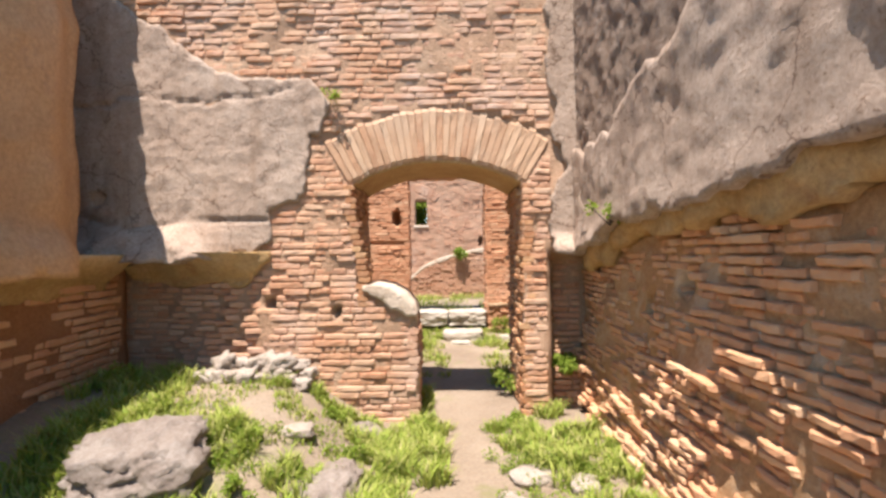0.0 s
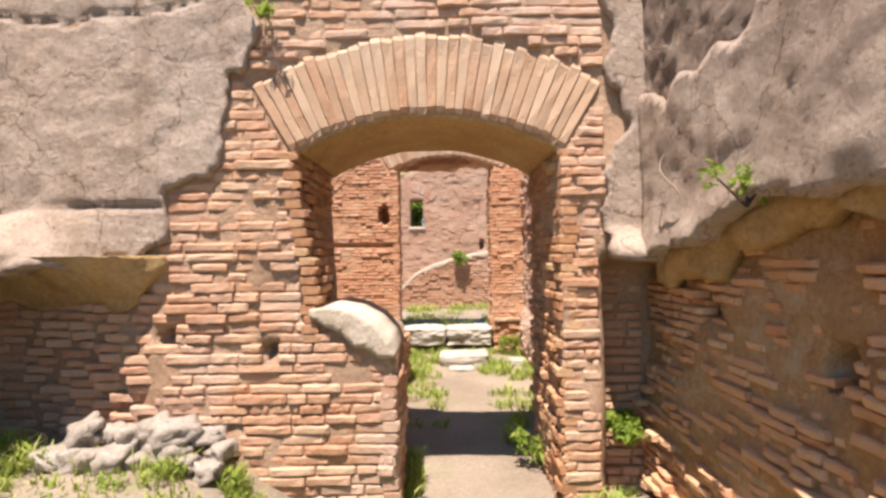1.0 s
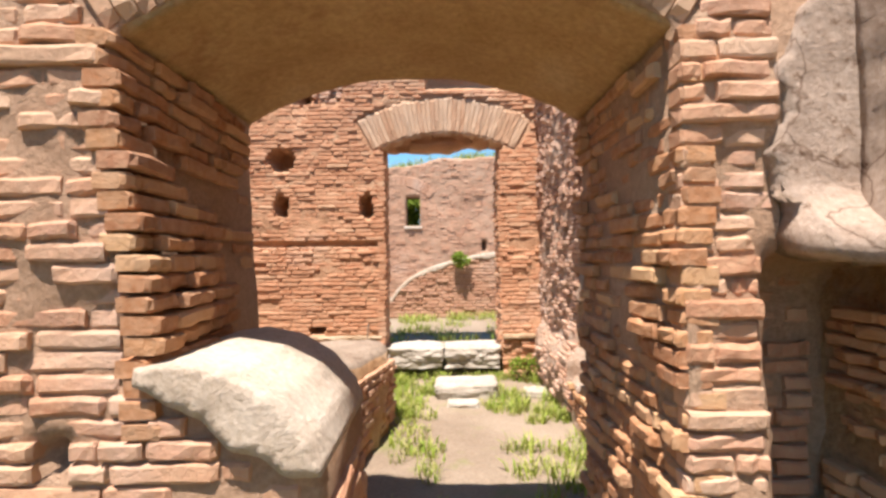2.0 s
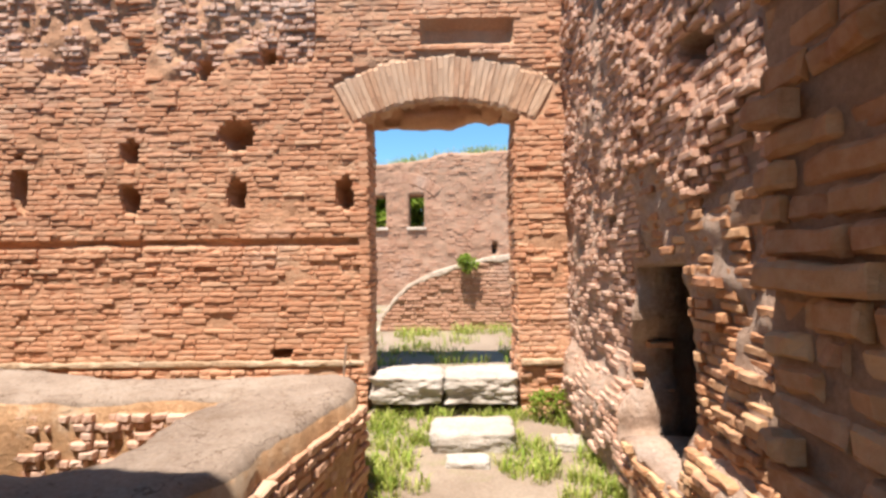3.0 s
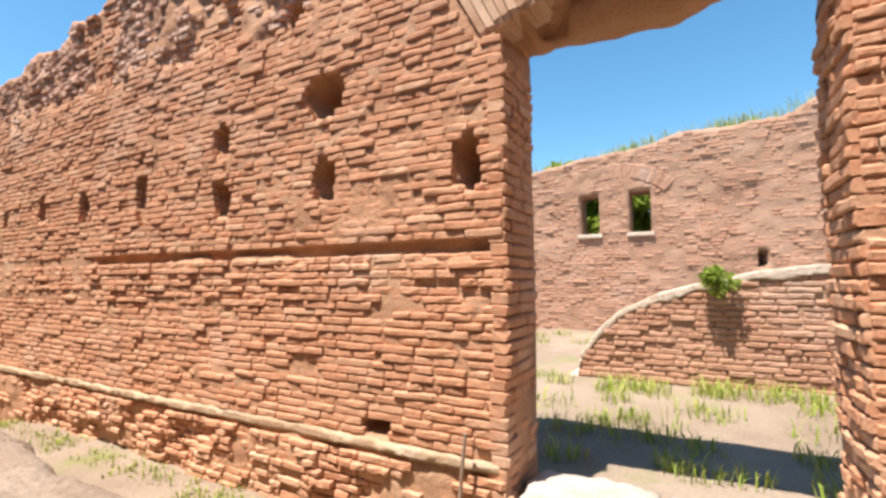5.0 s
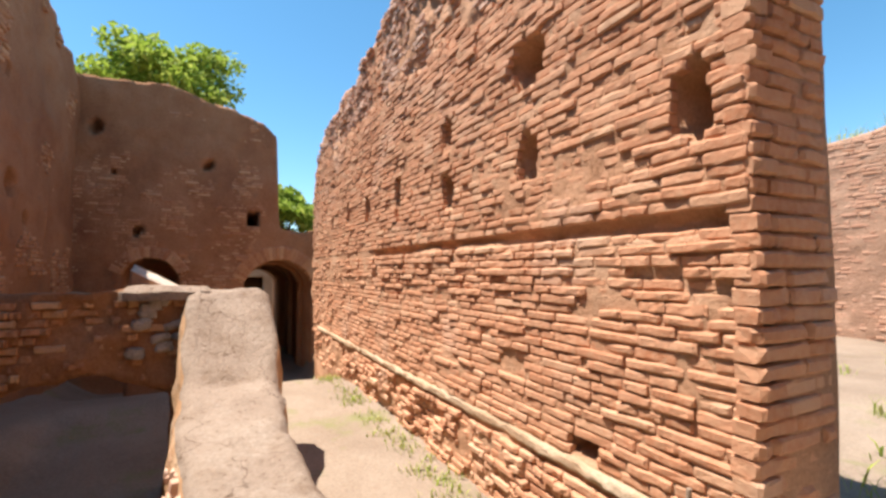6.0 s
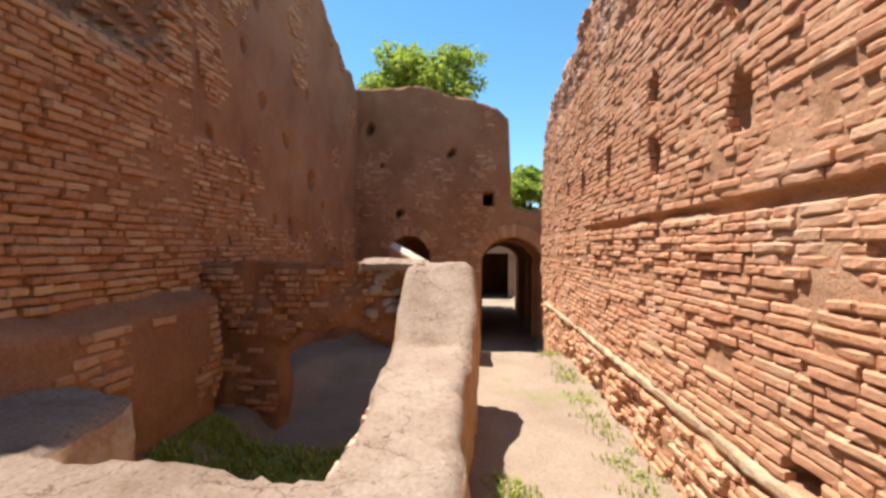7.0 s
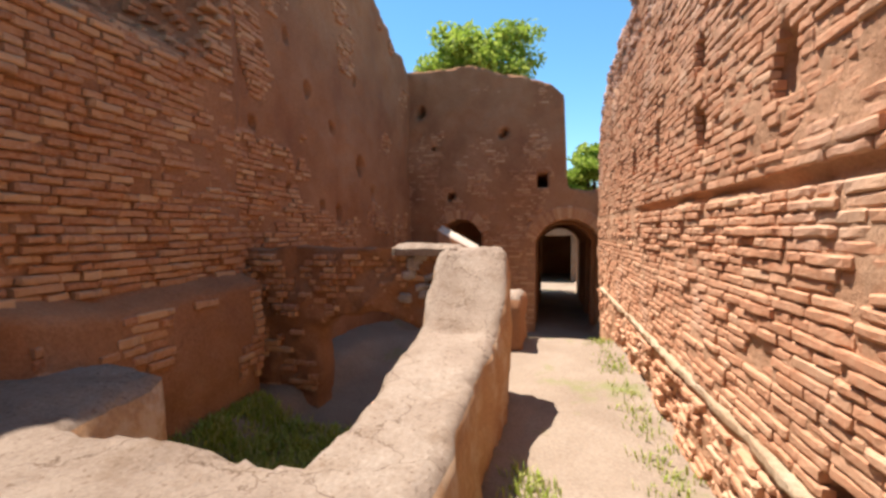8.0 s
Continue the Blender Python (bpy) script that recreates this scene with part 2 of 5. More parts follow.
def sheet(name, plane, u0, u1, v0, v1, step, solid, front, back, material, parent=None, label="", behind=None):
    """A wall or a coat of plaster as a closed body: solid(u, v) is negative where it stands, front and back are its faces' offsets."""
    nu, nv = int(round((u1 - u0) / step)) + 1, int(round((v1 - v0) / step)) + 1
    U, V = np.meshgrid(np.linspace(u0, u1, nu), np.linspace(v0, v1, nv), indexing="ij")
    keep = solid((U[:-1, :-1] + U[1:, 1:]) / 2, (V[:-1, :-1] + V[1:, 1:]) / 2) < 0
    pad = np.zeros((nu + 1, nv + 1), int)
    pad[1:-1, 1:-1] = keep
    count = pad[:-1, :-1] + pad[1:, :-1] + pad[:-1, 1:] + pad[1:, 1:]
    rim = (count > 0) & (count < 4)
    rim[0, :] = rim[-1, :] = rim[:, 0] = rim[:, -1] = False
    e = step * 0.3
    for _ in range(2):
        s = solid(U, V)
        gu, gv = (solid(U + e, V) - s) / e, (solid(U, V + e) - s) / e
        g2 = np.maximum(gu * gu + gv * gv, 0.2)
        U = np.where(rim, U - np.clip(s * gu / g2, -0.5 * step, 0.5 * step), U)
        V = np.where(rim, V - np.clip(s * gv / g2, -0.5 * step, 0.5 * step), V)
    ids = np.arange(nu * nv).reshape(nu, nv)
    n = nu * nv
    F, B = plane.at(U, V, front(U, V)).reshape(-1, 3), plane.at(U, V, back(U, V)).reshape(-1, 3)
    i, j = np.nonzero(keep)
    a, b, c, d = ids[i, j], ids[i + 1, j], ids[i + 1, j + 1], ids[i, j + 1]
    quads = [np.stack([a, b, c, d], 1), np.stack([a, d, c, b], 1) + n]
    k = pad[1:-1, 1:-1].astype(bool)
    for di, dj, p, q in ((0, -1, a, b), (1, 0, b, c), (0, 1, c, d), (-1, 0, d, a)):
        edge = pad[1 + i + di, 1 + j + dj] == 0
        quads.append(np.stack([p[edge], p[edge] + n, q[edge] + n, q[edge]], 1))
    faces = np.concatenate(quads)
    used = np.unique(faces)
    new_id = np.zeros(2 * n, int)
    new_id[used] = np.arange(len(used))
    ob = mesh_object(name, np.concatenate([F, B])[used].tolist(), new_id[faces].tolist(), material, parent, True, label)
    if behind:
        ob.data.materials.append(behind)
        index = np.zeros(len(faces), int)
        index[len(a):2 * len(a)] = 1
        ob.data.polygons.foreach_set("material_index", index.tolist())
    return ob


# one worn brick: a run of rounded sections, 1 long, 1 deep, 1 high
def brick_shape(rng, wear=None):
    wear = rng.random() ** 1.6 if wear is None else wear
    prof_pts = [(0, -0.5), (0.93 - 0.05 * wear, -0.5), (1.0, -0.36 + 0.08 * wear), (1.0, 0.34 - 0.10 * wear), (0.93 - 0.07 * wear, 0.5), (0, 0.5)]
    shake = 0.06
    if wear == 0.0:
        prof_pts, shake = [(0, -0.5), (0.96, -0.5), (1.0, -0.42), (1.0, 0.42), (0.96, 0.5), (0, 0.5)], 0.04
    verts, faces = [], []
    for k, x in enumerate((-0.5, -0.43, -0.15, 0.18, 0.43, 0.5)):
        end = k in (0, 5)
        shrink = 0.93 - rng.uniform(0.0, 0.22) * wear if end else 1.0
        bite = rng.uniform(-0.08 - 0.12 * wear, 0.03) if wear else rng.uniform(-0.02, 0.01)
        tall = rng.uniform(0.95 - 0.25 * wear, 0.97) if end else rng.uniform(0.98 - 0.12 * wear, 1.0)
        sag = rng.uniform(-0.06, 0.06) * (0.4 + wear)
        for d, z in prof_pts:
            j = 0.0 if d == 0 else 1.0
            verts.append((x + rng.uniform(-0.014, 0.014), d * (shrink + bite * j) + j * rng.uniform(-0.65, 0.65) * shake, z * tall + sag + rng.uniform(-shake, shake)))
    for k in range(5):
        for m in range(5):
            a = k * 6 + m
            faces.append((a, a + 6, a + 7, a + 1))
    faces.append(tuple(range(0, 6)))
    faces.append(tuple(range(35, 29, -1)))
    return np.array(verts), faces


_shape_rng = random.Random(5)
SHAPES = [brick_shape(_shape_rng) for _ in range(32)]
SOUND_SHAPES = [brick_shape(_shape_rng, 0.0) for _ in range(12)]
BRICK_MESHES = {}


def brick_mesh(k, material):
    key = (k, material.name)
    if key not in BRICK_MESHES:
        me = bpy.data.meshes.new("brick")
        me.from_pydata(SHAPES[k][0].tolist(), [], SHAPES[k][1])
        me.materials.append(material)
        BRICK_MESHES[key] = me
    return BRICK_MESHES[key]


def lay_bricks(parent, plane, u0, u1, v0, v1, ok, front, material, seed, near=None, loose=300, course=0.060, lengths=(0.13, 0.30), proud=0.016, rough=0.012, missing=0.0, depth=0.09, wave=0.005):
    """Courses of worn bricks on a wall: the ones about near are parts of their own, the others are joined."""
    rng = random.Random(seed)
    laid = []
    v = v0 + course / 2
    while v < v1:
        us = np.arange(u0, u1, 0.02)
        line = v + wave * fbm(us * 0.0 + seed, us, 0.5, seed, 2)
        fine = ok(us, line) & ok(us, line + course * 0.3) & ok(us, line - course * 0.3)
        h_row = course * rng.uniform(0.80, 0.92)
        k = 0
        while k < len(us):
            if not fine[k]:
                k += 1
                continue
            e = k
            while e + 1 < len(us) and fine[e + 1]:
                e += 1
            a, end = us[k] - 0.008, us[e] + 0.008
            k = e + 1
            if end - a < 0.05:
                continue
            first = True
            while end - a > 0.03:
                length = rng.uniform(*lengths) * (rng.uniform(0.4, 1.0) if first else 1.0)
                first = False
                if end - a - length < 0.07:
                    length = end - a
                    if length > lengths[1] * 1.15:
                        length *= 0.5
                laid.append((a + length / 2, v, length - rng.uniform(0.002, 0.008), h_row * rng.uniform(0.93, 1.06)))
                a += length
        v += course
    if not laid:
        return
    C = np.array(laid)
    base, wob, gap = front(C[:, 0], C[:, 1]), fbm(C[:, 0], C[:, 1], 1.7, seed + 9, 3), fbm(C[:, 0], C[:, 1], 2.6, seed + 31, 3)
    lift = wave * fbm(C[:, 0] * 0.0 + seed, C[:, 0], 0.5, seed, 2)
    order = np.argsort(np.hypot(C[:, 0] - near[0], C[:, 1] - near[1])) if near else np.arange(0)
    single = set(order[:loose].tolist()) if near else set()
    jv, jf, off = [], [], 0
    ax = np.stack([plane.along, plane.out, (0, 0, 1.0)], 1)
    for i, (u, v, length, h) in enumerate(laid):
        if gap[i] > 1.2 - missing * 4.0 and rng.random() < 0.8 or rng.random() < missing * 0.12:
            continue
        p = proud + rough * wob[i] + rng.uniform(-rough, rough) * 0.8
        if gap[i] > 0.95 - missing * 2.0:
            p -= 0.016
        k = rng.randrange(len(SHAPES))
        tilt = rng.gauss(0, 0.006)
        if i in single:
            ob = new("brick", brick_mesh(k, material))
            ob.parent = parent
            m3 = Matrix(((ax[0][0], ax[0][1], ax[0][2]), (ax[1][0], ax[1][1], ax[1][2]), (ax[2][0], ax[2][1], ax[2][2])))
            place = plane.at(u, v + lift[i], base[i] + p - depth)
            ob.matrix_basis = Matrix.Translation(Vector(place)) @ m3.to_4x4() @ Matrix.Rotation(tilt, 4, "Y") @ Matrix.Diagonal((length, depth, h, 1))
        else:
            P = SHAPES[k][0] * (length, depth, h)
            c, s = math.cos(tilt), math.sin(tilt)
            x, z = P[:, 0] * c + P[:, 2] * s, P[:, 2] * c - P[:, 0] * s
            jv.append(plane.at(u + x, v + lift[i] + z, base[i] + p - depth + P[:, 1]))
            jf += [tuple(q + off for q in f) for f in SHAPES[k][1]]
            off += len(P)
    if jv:
        tagged(mesh_object("brickwork", np.concatenate(jv).tolist(), jf, material, parent, False), kind="stuff")


def fan(parent, plane, cu, cv, r0, r1, half_angle, count, front, material, seed, depth=0.22, proud=0.010):
    """The radial bricks of a flat arch, each its own part."""
    rng = random.Random(seed)
    for i in range(count):
        ang = radians(-half_angle + 2 * half_angle * (i + 0.5) / count)
        wide = 2 * radians(half_angle) / count
        verts, faces = SOUND_SHAPES[rng.randrange(len(SOUND_SHAPES))]
        a, b = r0 + rng.uniform(-0.008, 0.006), r1 + rng.uniform(-0.02, 0.015)
        r = (a + b) / 2 + verts[:, 0] * (b - a)
        t = ang + verts[:, 2] * wide * 1.0
        u, v = cu + r * np.sin(t), cv + r * np.cos(t)
        o = float(front(np.array([cu]), np.array([cv + r0]))[0]) + proud + rng.uniform(-0.0025, 0.0025) - depth + verts[:, 1] * depth
        mesh_object("voussoir", plane.at(u, v, o).tolist(), faces, material, parent, False)


def blob(name, size, seed, material, rough=0.25, fine=0.06, parent=None, subdiv=4, label="", flat=0.5):
    """A stone: a rounded, chipped lump that stands on z = 0."""
    bm = bmesh.new()
    bmesh.ops.create_icosphere(bm, subdivisions=subdiv, radius=1)
    for p in bm.verts:
        c = p.co.copy()
        box = c / max(abs(c.x), abs(c.y), abs(c.z))
        c = c.lerp(box, flat)
        q = c * 1.3 + Vector((seed * 3.1, seed * 1.7, seed))
        c *= 1 + rough * noise.fractal(q, 1.0, 2.0, 3) + fine * noise.fractal(q * 5, 1.0, 2.0, 3)
        p.co = Vector((c.x * size[0] / 2, c.y * size[1] / 2, max(c.z, -0.9) * size[2] / 2 + size[2] * 0.45))
    for f in bm.faces:
        f.smooth = True
    if parent:
        return part(name, bm, material, parent, label)
    me = bpy.data.meshes.new(name)
    bm.to_mesh(me)
    bm.free()
    me.materials.append(material)
    return new(name, me)


def set_at(ob, x, y, z, rz=0.0, rx=0.0, ry=0.0):
    ob.matrix_basis = pose(x, y, z, rx, ry, rz)
    return ob


def low_body(name, outline, top, base, material, step=0.06, seed=1, parent=None, label="", side_rough=0.03, round_off=0.045, side=None, floor=-0.5):
    """A low masonry body seen from above: outline(x, y) negative inside, top(x, y) its height; the rim is rounded off."""
    (x0, x1), (y0, y1) = base
    nx, ny = int((x1 - x0) / step) + 1, int((y1 - y0) / step) + 1
    X, Y = np.meshgrid(np.linspace(x0, x1, nx), np.linspace(y0, y1, ny), indexing="ij")
    keep = outline((X[:-1, :-1] + X[1:, 1:]) / 2, (Y[:-1, :-1] + Y[1:, 1:]) / 2) < 0
    pad = np.zeros((nx + 1, ny + 1), int)
    pad[1:-1, 1:-1] = keep
    count = pad[:-1, :-1] + pad[1:, :-1] + pad[:-1, 1:] + pad[1:, 1:]
    rim = (count > 0) & (count < 4)
    e = step * 0.3
    for _ in range(2):
        s = outline(X, Y)
        gx, gy = (outline(X + e, Y) - s) / e, (outline(X, Y + e) - s) / e
        g2 = np.maximum(gx * gx + gy * gy, 0.2)
        X = np.where(rim, X - np.clip(s * gx / g2, -0.5 * step, 0.5 * step), X)
        Y = np.where(rim, Y - np.clip(s * gy / g2, -0.5 * step, 0.5 * step), Y)
    s = np.clip(-outline(X, Y), 0, round_off)
    Z = top(X, Y) - round_off * (1 - np.sqrt(np.clip(1 - (1 - s / round_off) ** 2, 0, 1))) + 0.016 * fbm(X, Y, 6, seed, 5)
    verts = np.stack([X, Y, Z], -1).reshape(-1, 3).tolist()
    ids = np.arange(nx * ny).reshape(nx, ny)
    i, j = np.nonzero(keep)
    a, b, c, d = ids[i, j], ids[i + 1, j], ids[i + 1, j + 1], ids[i, j + 1]
    faces = np.stack([a, b, c, d], 1).tolist()
    levels, rows = 9, {}

    def down(p):
        if p not in rows:
            x, y, z = verts[p]
            g = np.array([float(outline(np.array([x + 0.02]), np.array([y]))[0] - outline(np.array([x - 0.02]), np.array([y]))[0]),
                          float(outline(np.array([x]), np.array([y + 0.02]))[0] - outline(np.array([x]), np.array([y - 0.02]))[0])])
            g = g / (np.linalg.norm(g) or 1)
            rows[p] = [p]
            for k in range(1, levels + 1):
                zz = z + (floor - z) * k / levels
                o = side_rough * float(fbm(np.array([x * 2.1 + y * 2.3]), np.array([zz * 2.6]), 2.0, seed + 4, 3)[0]) + 0.02
                verts.append([x + g[0] * o, y + g[1] * o, zz])
                rows[p].append(len(verts) - 1)
        return rows[p]
    for di, dj, p, q in ((0, -1, a, b), (1, 0, b, c), (0, 1, c, d), (-1, 0, d, a)):
        for m in np.nonzero(pad[1 + i + di, 1 + j + dj] == 0)[0]:
            r, t = down(int(p[m])), down(int(q[m]))
            for k in range(levels):
                faces.append((r[k], r[k + 1], t[k + 1], t[k]))
    ob = mesh_object(name, verts, faces, material, parent, True, label)
    if side:
        ob.data.materials.append(side)
        index = np.ones(len(faces), int)
        index[:len(i)] = 0
        ob.data.polygons.foreach_set("material_index", index.tolist())
    return ob


# ---- ground ----
def ground_height(x, y):
    x, y = np.asarray(x, float), np.asarray(y, float)
    z = 0.40 * ss(-0.45, -1.3, x) * ss(1.6, 3.2, y) * ss(4.4, 4.0, y)
    z = z + 0.06 * ss(0.35, 0.9, x) * ss(4.2, 3.6, y)
    z = z + 0.24 * ss(8.15, 8.5, y)
    z = z - 0.58 * ss(-5.4, -8.4, x) * ss(8.3, 8.0, y - 1.5 * ss(-9.0, -10.5, x)) * ss(4.0, 5.0, y)
    z = z - 0.20 * ss(-1.2, -1.7, x) * ss(-5.6, -5.0, x) * ss(4.9, 5.2, y) * ss(6.5, 6.3, y)
    near = np.exp(-((x + 1) / 14) ** 2 - ((y - 7) / 16) ** 2)
    return z + near * (0.022 * fbm(x, y, 1.6, 3, 4) + 0.035 * fbm(x, y, 0.45, 8, 2)) - 0.02


def stretch_axis(lo, hi, step, far):
    mid = list(np.arange(lo, hi, step))
    out, d = [], step
    while d < far:
        d *= 1.45
        out.append(d)
    return np.array([lo - d for d in reversed(out)] + mid + [mid[-1] + d for d in out])


gx, gy = stretch_axis(-11, 7, 0.09, 900), stretch_axis(-3.5, 17.5, 0.09, 900)
GX, GY = np.meshgrid(gx, gy, indexing="ij")
gi = np.arange(GX.size).reshape(GX.shape)
ground = mesh_object("ground", np.stack([GX, GY, ground_height(GX, GY)], -1).reshape(-1, 3).tolist(),
                     np.stack([gi[:-1, :-1], gi[1:, :-1], gi[1:, 1:], gi[:-1, 1:]], -1).reshape(-1, 4).tolist(), EARTH)
tagged(ground, "dry sandy trodden earth with sparse green weeds", "ground", kind="structure")


# ---- wall 1: the arched doorway ----
P1 = Plane((0, 3.78, 0), (1, 0, 0))
top1 = prof([(-9, 4.3), (-8.3, 4.4), (-7.6, 4.55), (-6.5, 5.0), (-4, 5.2), (-2.6, 4.7), (-0.7, 4.35), (-0.2, 3.55), (2.5, 3.42)])
worn_jamb = lambda v: 0.10 * ss(1.80, 1.10, v)
arch1 = lambda u, v: arch_sdf(u - 0.3 * worn_jamb(v) * ss(0.3, -0.4, u), v, -0.74, 0.66, 1.91, 0.19)
pockets1 = [(-0.87, 0.87, 0.05, 0.035), (-1.42, 0.95, 0.055, 0.04)]


fan1_sdf = lambda u, v: np.maximum(np.hypot(u + 0.04, v - 0.69) - 1.84, 1.40 - np.hypot(u + 0.04, v - 0.69)) + 10 * (np.abs(np.arctan2(u + 0.04, v - 0.69)) > radians(31))


def front1(u, v):
    f = 0.020 * fbm(u, v, 3.5, 11, 5) + 0.007 * fbm(u, v, 15, 10, 3)
    f = f * (1 - 0.8 * ss(0.05, -0.02, fan1_sdf(u, v))) - 0.018 * ss(0.03, -0.02, fan1_sdf(u, v))
    f = f - 0.30 * np.clip((-1.46 - u + 0.05 * fbm(u, v, 2.2, 5, 3)) / 0.88, 0, 1.2) * ss(1.42, 1.28, v)
    f = f - 0.32 * ss(0.86, 0.95, u) * ss(1.36, 1.26, v)
    for a, b, ra, rb in pockets1:
        f = f - 0.16 * ss(1.15, 0.75, np.hypot((u - a) / ra, (v - b) / rb))
    return f


def back1(u, v):
    b = -0.82 + 0.54 * ss(2.5, 2.9, v) * ss(-3.2, -2.4, u) + 0.08 * ss(-3.22, -3.36, u)
    b = b - 0.22 * ss(0.98, 0.86, v + 0.04 * fbm(u, v, 1.5, 4, 2)) * ss(-3.3, -3.2, u) * ss(-1.0, -1.4, u)
    for a, c, ra, rb in ((-6.1, 2.25, 0.10, 0.12), (-5.4, 1.55, 0.06, 0.09), (-4.9, 1.6, 0.05, 0.07), (-4.6, 2.9, 0.05, 0.07), (-5.9, 3.4, 0.05, 0.07), (-4.4, 3.9, 0.06, 0.07), (-3.7, 3.0, 0.045, 0.07), (-3.55, 2.3, 0.04, 0.05), (-4.1, 3.3, 0.04, 0.06), (-5.2, 2.6, 0.05, 0.06), (-6.6, 1.9, 0.05, 0.08), (-4.2, 1.75, 0.05, 0.06), (-7.2, 2.7, 0.05, 0.06)):
        b = b + 0.25 * ss(1.2, 0.8, np.hypot((u - a) / ra, (v - c) / rb))
    return b - 0.035 * fbm(u, v, 2.2, 21, 5)


solid1 = lambda u, v: np.maximum(v - top1(u) - 0.06 * fbm(u, v * 0, 3, 2, 3), -arch1(u, v))
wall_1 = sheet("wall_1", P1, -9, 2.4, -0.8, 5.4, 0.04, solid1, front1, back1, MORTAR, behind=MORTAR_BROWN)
tagged(wall_1, "ruined brick wall with a segmental arched doorway", "wall", kind="structure")
coat_left = [(-2.75, 3.6), (-2.5, 3.35), (-2.2, 3.1), (-1.95, 2.92), (-1.8, 2.83), (-1.43, 2.78), (-0.95, 2.70), (-0.83, 2.56), (-1.05, 2.31), (-1.14, 1.85), (-1.37, 1.68), (-1.36, 1.46), (-1.75, 1.36), (-2.1, 1.28), (-3.1, 1.27), (-3.1, 3.6)]
coat_right = [(0.84, 3.7), (0.86, 2.9), (0.95, 2.56), (0.90, 2.35), (1.03, 2.02), (0.94, 1.86), (0.91, 1.34), (1.3, 1.32), (1.3, 3.7)]
ragged = lambda u, v, s: 0.06 * fbm(u, v, 4.5, s, 5)
coat1 = lambda u, v: poly_sdf(u, v, coat_left) + ragged(u, v, 41)
coat2 = lambda u, v: poly_sdf(u, v, coat_right) + ragged(u, v, 42)


def coat1_front(u, v):
    crack = np.exp(-((v - 1.63 - 0.05 * fbm(u, v * 0, 2, 7, 3)) / 0.011) ** 2) + np.exp(-((v - 2.62 - 0.10 * fbm(u, v * 0, 2.4, 17, 3)) / 0.010) ** 2)
    lip = (0.20 + 0.06 * fbm(u, v, 6, 18, 4)) * ss(1.66, 1.30, v) * ss(-1.35, -2.3, u)
    return 0.035 + lip + 0.016 * fbm(u, v, 2.4, 12, 5) + 0.007 * fbm(u, v, 13, 87, 3) - 0.03 * crack * (u < -1.2) - 0.10 * ss(1.2, 0.8, np.hypot((u + 2.80) / 0.05, (v - 1.82) / 0.05))


sheet("plaster", P1, -3.1, -0.7, 1.1, 3.75, 0.025, coat1, coat1_front, lambda u, v: front1(u, v) * 0 - 0.03 - 0.0 * u, PLASTER, wall_1, "cracked grey lime plaster")
sheet("plaster", P1, 0.75, 1.3, 1.2, 3.75, 0.025, coat2, lambda u, v: 0.035 + 0.014 * fbm(u, v, 3, 13, 5) + 0.12 * ss(1.5, 1.35, v), lambda u, v: u * 0 - 0.03, PLASTER, wall_1, "cracked grey lime plaster")
soffit_1 = lambda u, v: np.maximum(np.maximum(v - 1.37, 1.07 + 0.08 * fbm(u, v * 0.2, 2.1, 47, 4) + 0.25 * ss(-1.75, -1.4, u) - v), u + 1.40)
sheet("soffit", P1, -2.75, -1.35, 0.9, 1.45, 0.025, soffit_1, lambda u, v: front1(u, v) + 0.03 + 0.20 * ss(1.10, 1.32, v) * ss(-1.35, -1.8, u) + 0.015 * fbm(u, v, 7, 48, 4), lambda u, v: u * 0 - 0.30, OCHRE, wall_1, "ochre stained mortar under the plaster lip")
infill_bare = lambda u, v: (u > -0.80) & (u < -0.225) & (v < np.interp(u, [-0.80, -0.66, -0.60, -0.47, -0.34, -0.27, -0.22], [1.02, 1.02, 0.98, 0.89, 0.81, 0.79, 0.78]))
bare1 = lambda u, v: ((solid1(u, v) < 0) | infill_bare(u, v)) & (coat1(u, v) > 0.0) & (coat2(u, v) > 0.0) & (fan1_sdf(u, v) > 0) & ~((np.hypot((u + 0.87) / 0.05, (v - 0.87) / 0.04) < 1) | (np.hypot((u + 1.42) / 0.055, (v - 0.95) / 0.04) < 1))
# rendered underside of the arch
span, deep = np.meshgrid(np.linspace(-1, 1, 41), np.linspace(0.02, 0.79, 25), indexing="ij")
reach = 1.384 - 0.014 - 0.012 * np.abs(fbm(span * 0.7, deep, 5.0, 171, 4))
under = np.stack([-0.04 + reach * np.sin(span * 0.525), 3.78 + deep, 0.716 + reach * np.cos(span * 0.525)], -1)
over = np.stack([-0.04 + 1.40 * np.sin(span * 0.525), 3.78 + deep, 0.716 + 1.40 * np.cos(span * 0.525)], -1)
k = np.arange(span.size).reshape(span.shape)
lining = [np.stack([k[:-1, :-1], k[:-1, 1:], k[1:, 1:], k[1:, :-1]], -1).reshape(-1, 4), np.stack([k[:-1, :-1], k[1:, :-1], k[1:, 1:], k[:-1, 1:]], -1).reshape(-1, 4) + span.size]
for edge in (k[:, 0], k[::-1, -1], k[0, ::-1], k[-1, :]):
    lining.append(np.stack([edge[:-1], edge[1:], edge[1:] + span.size, edge[:-1] + span.size], -1))
mesh_object("soffit", np.concatenate([under.reshape(-1, 3), over.reshape(-1, 3)]).tolist(), np.concatenate(lining).tolist(), OCHRE, wall_1, True, "ochre stained mortar under the arch")
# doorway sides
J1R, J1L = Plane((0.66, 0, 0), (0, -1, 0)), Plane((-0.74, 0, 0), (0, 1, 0))

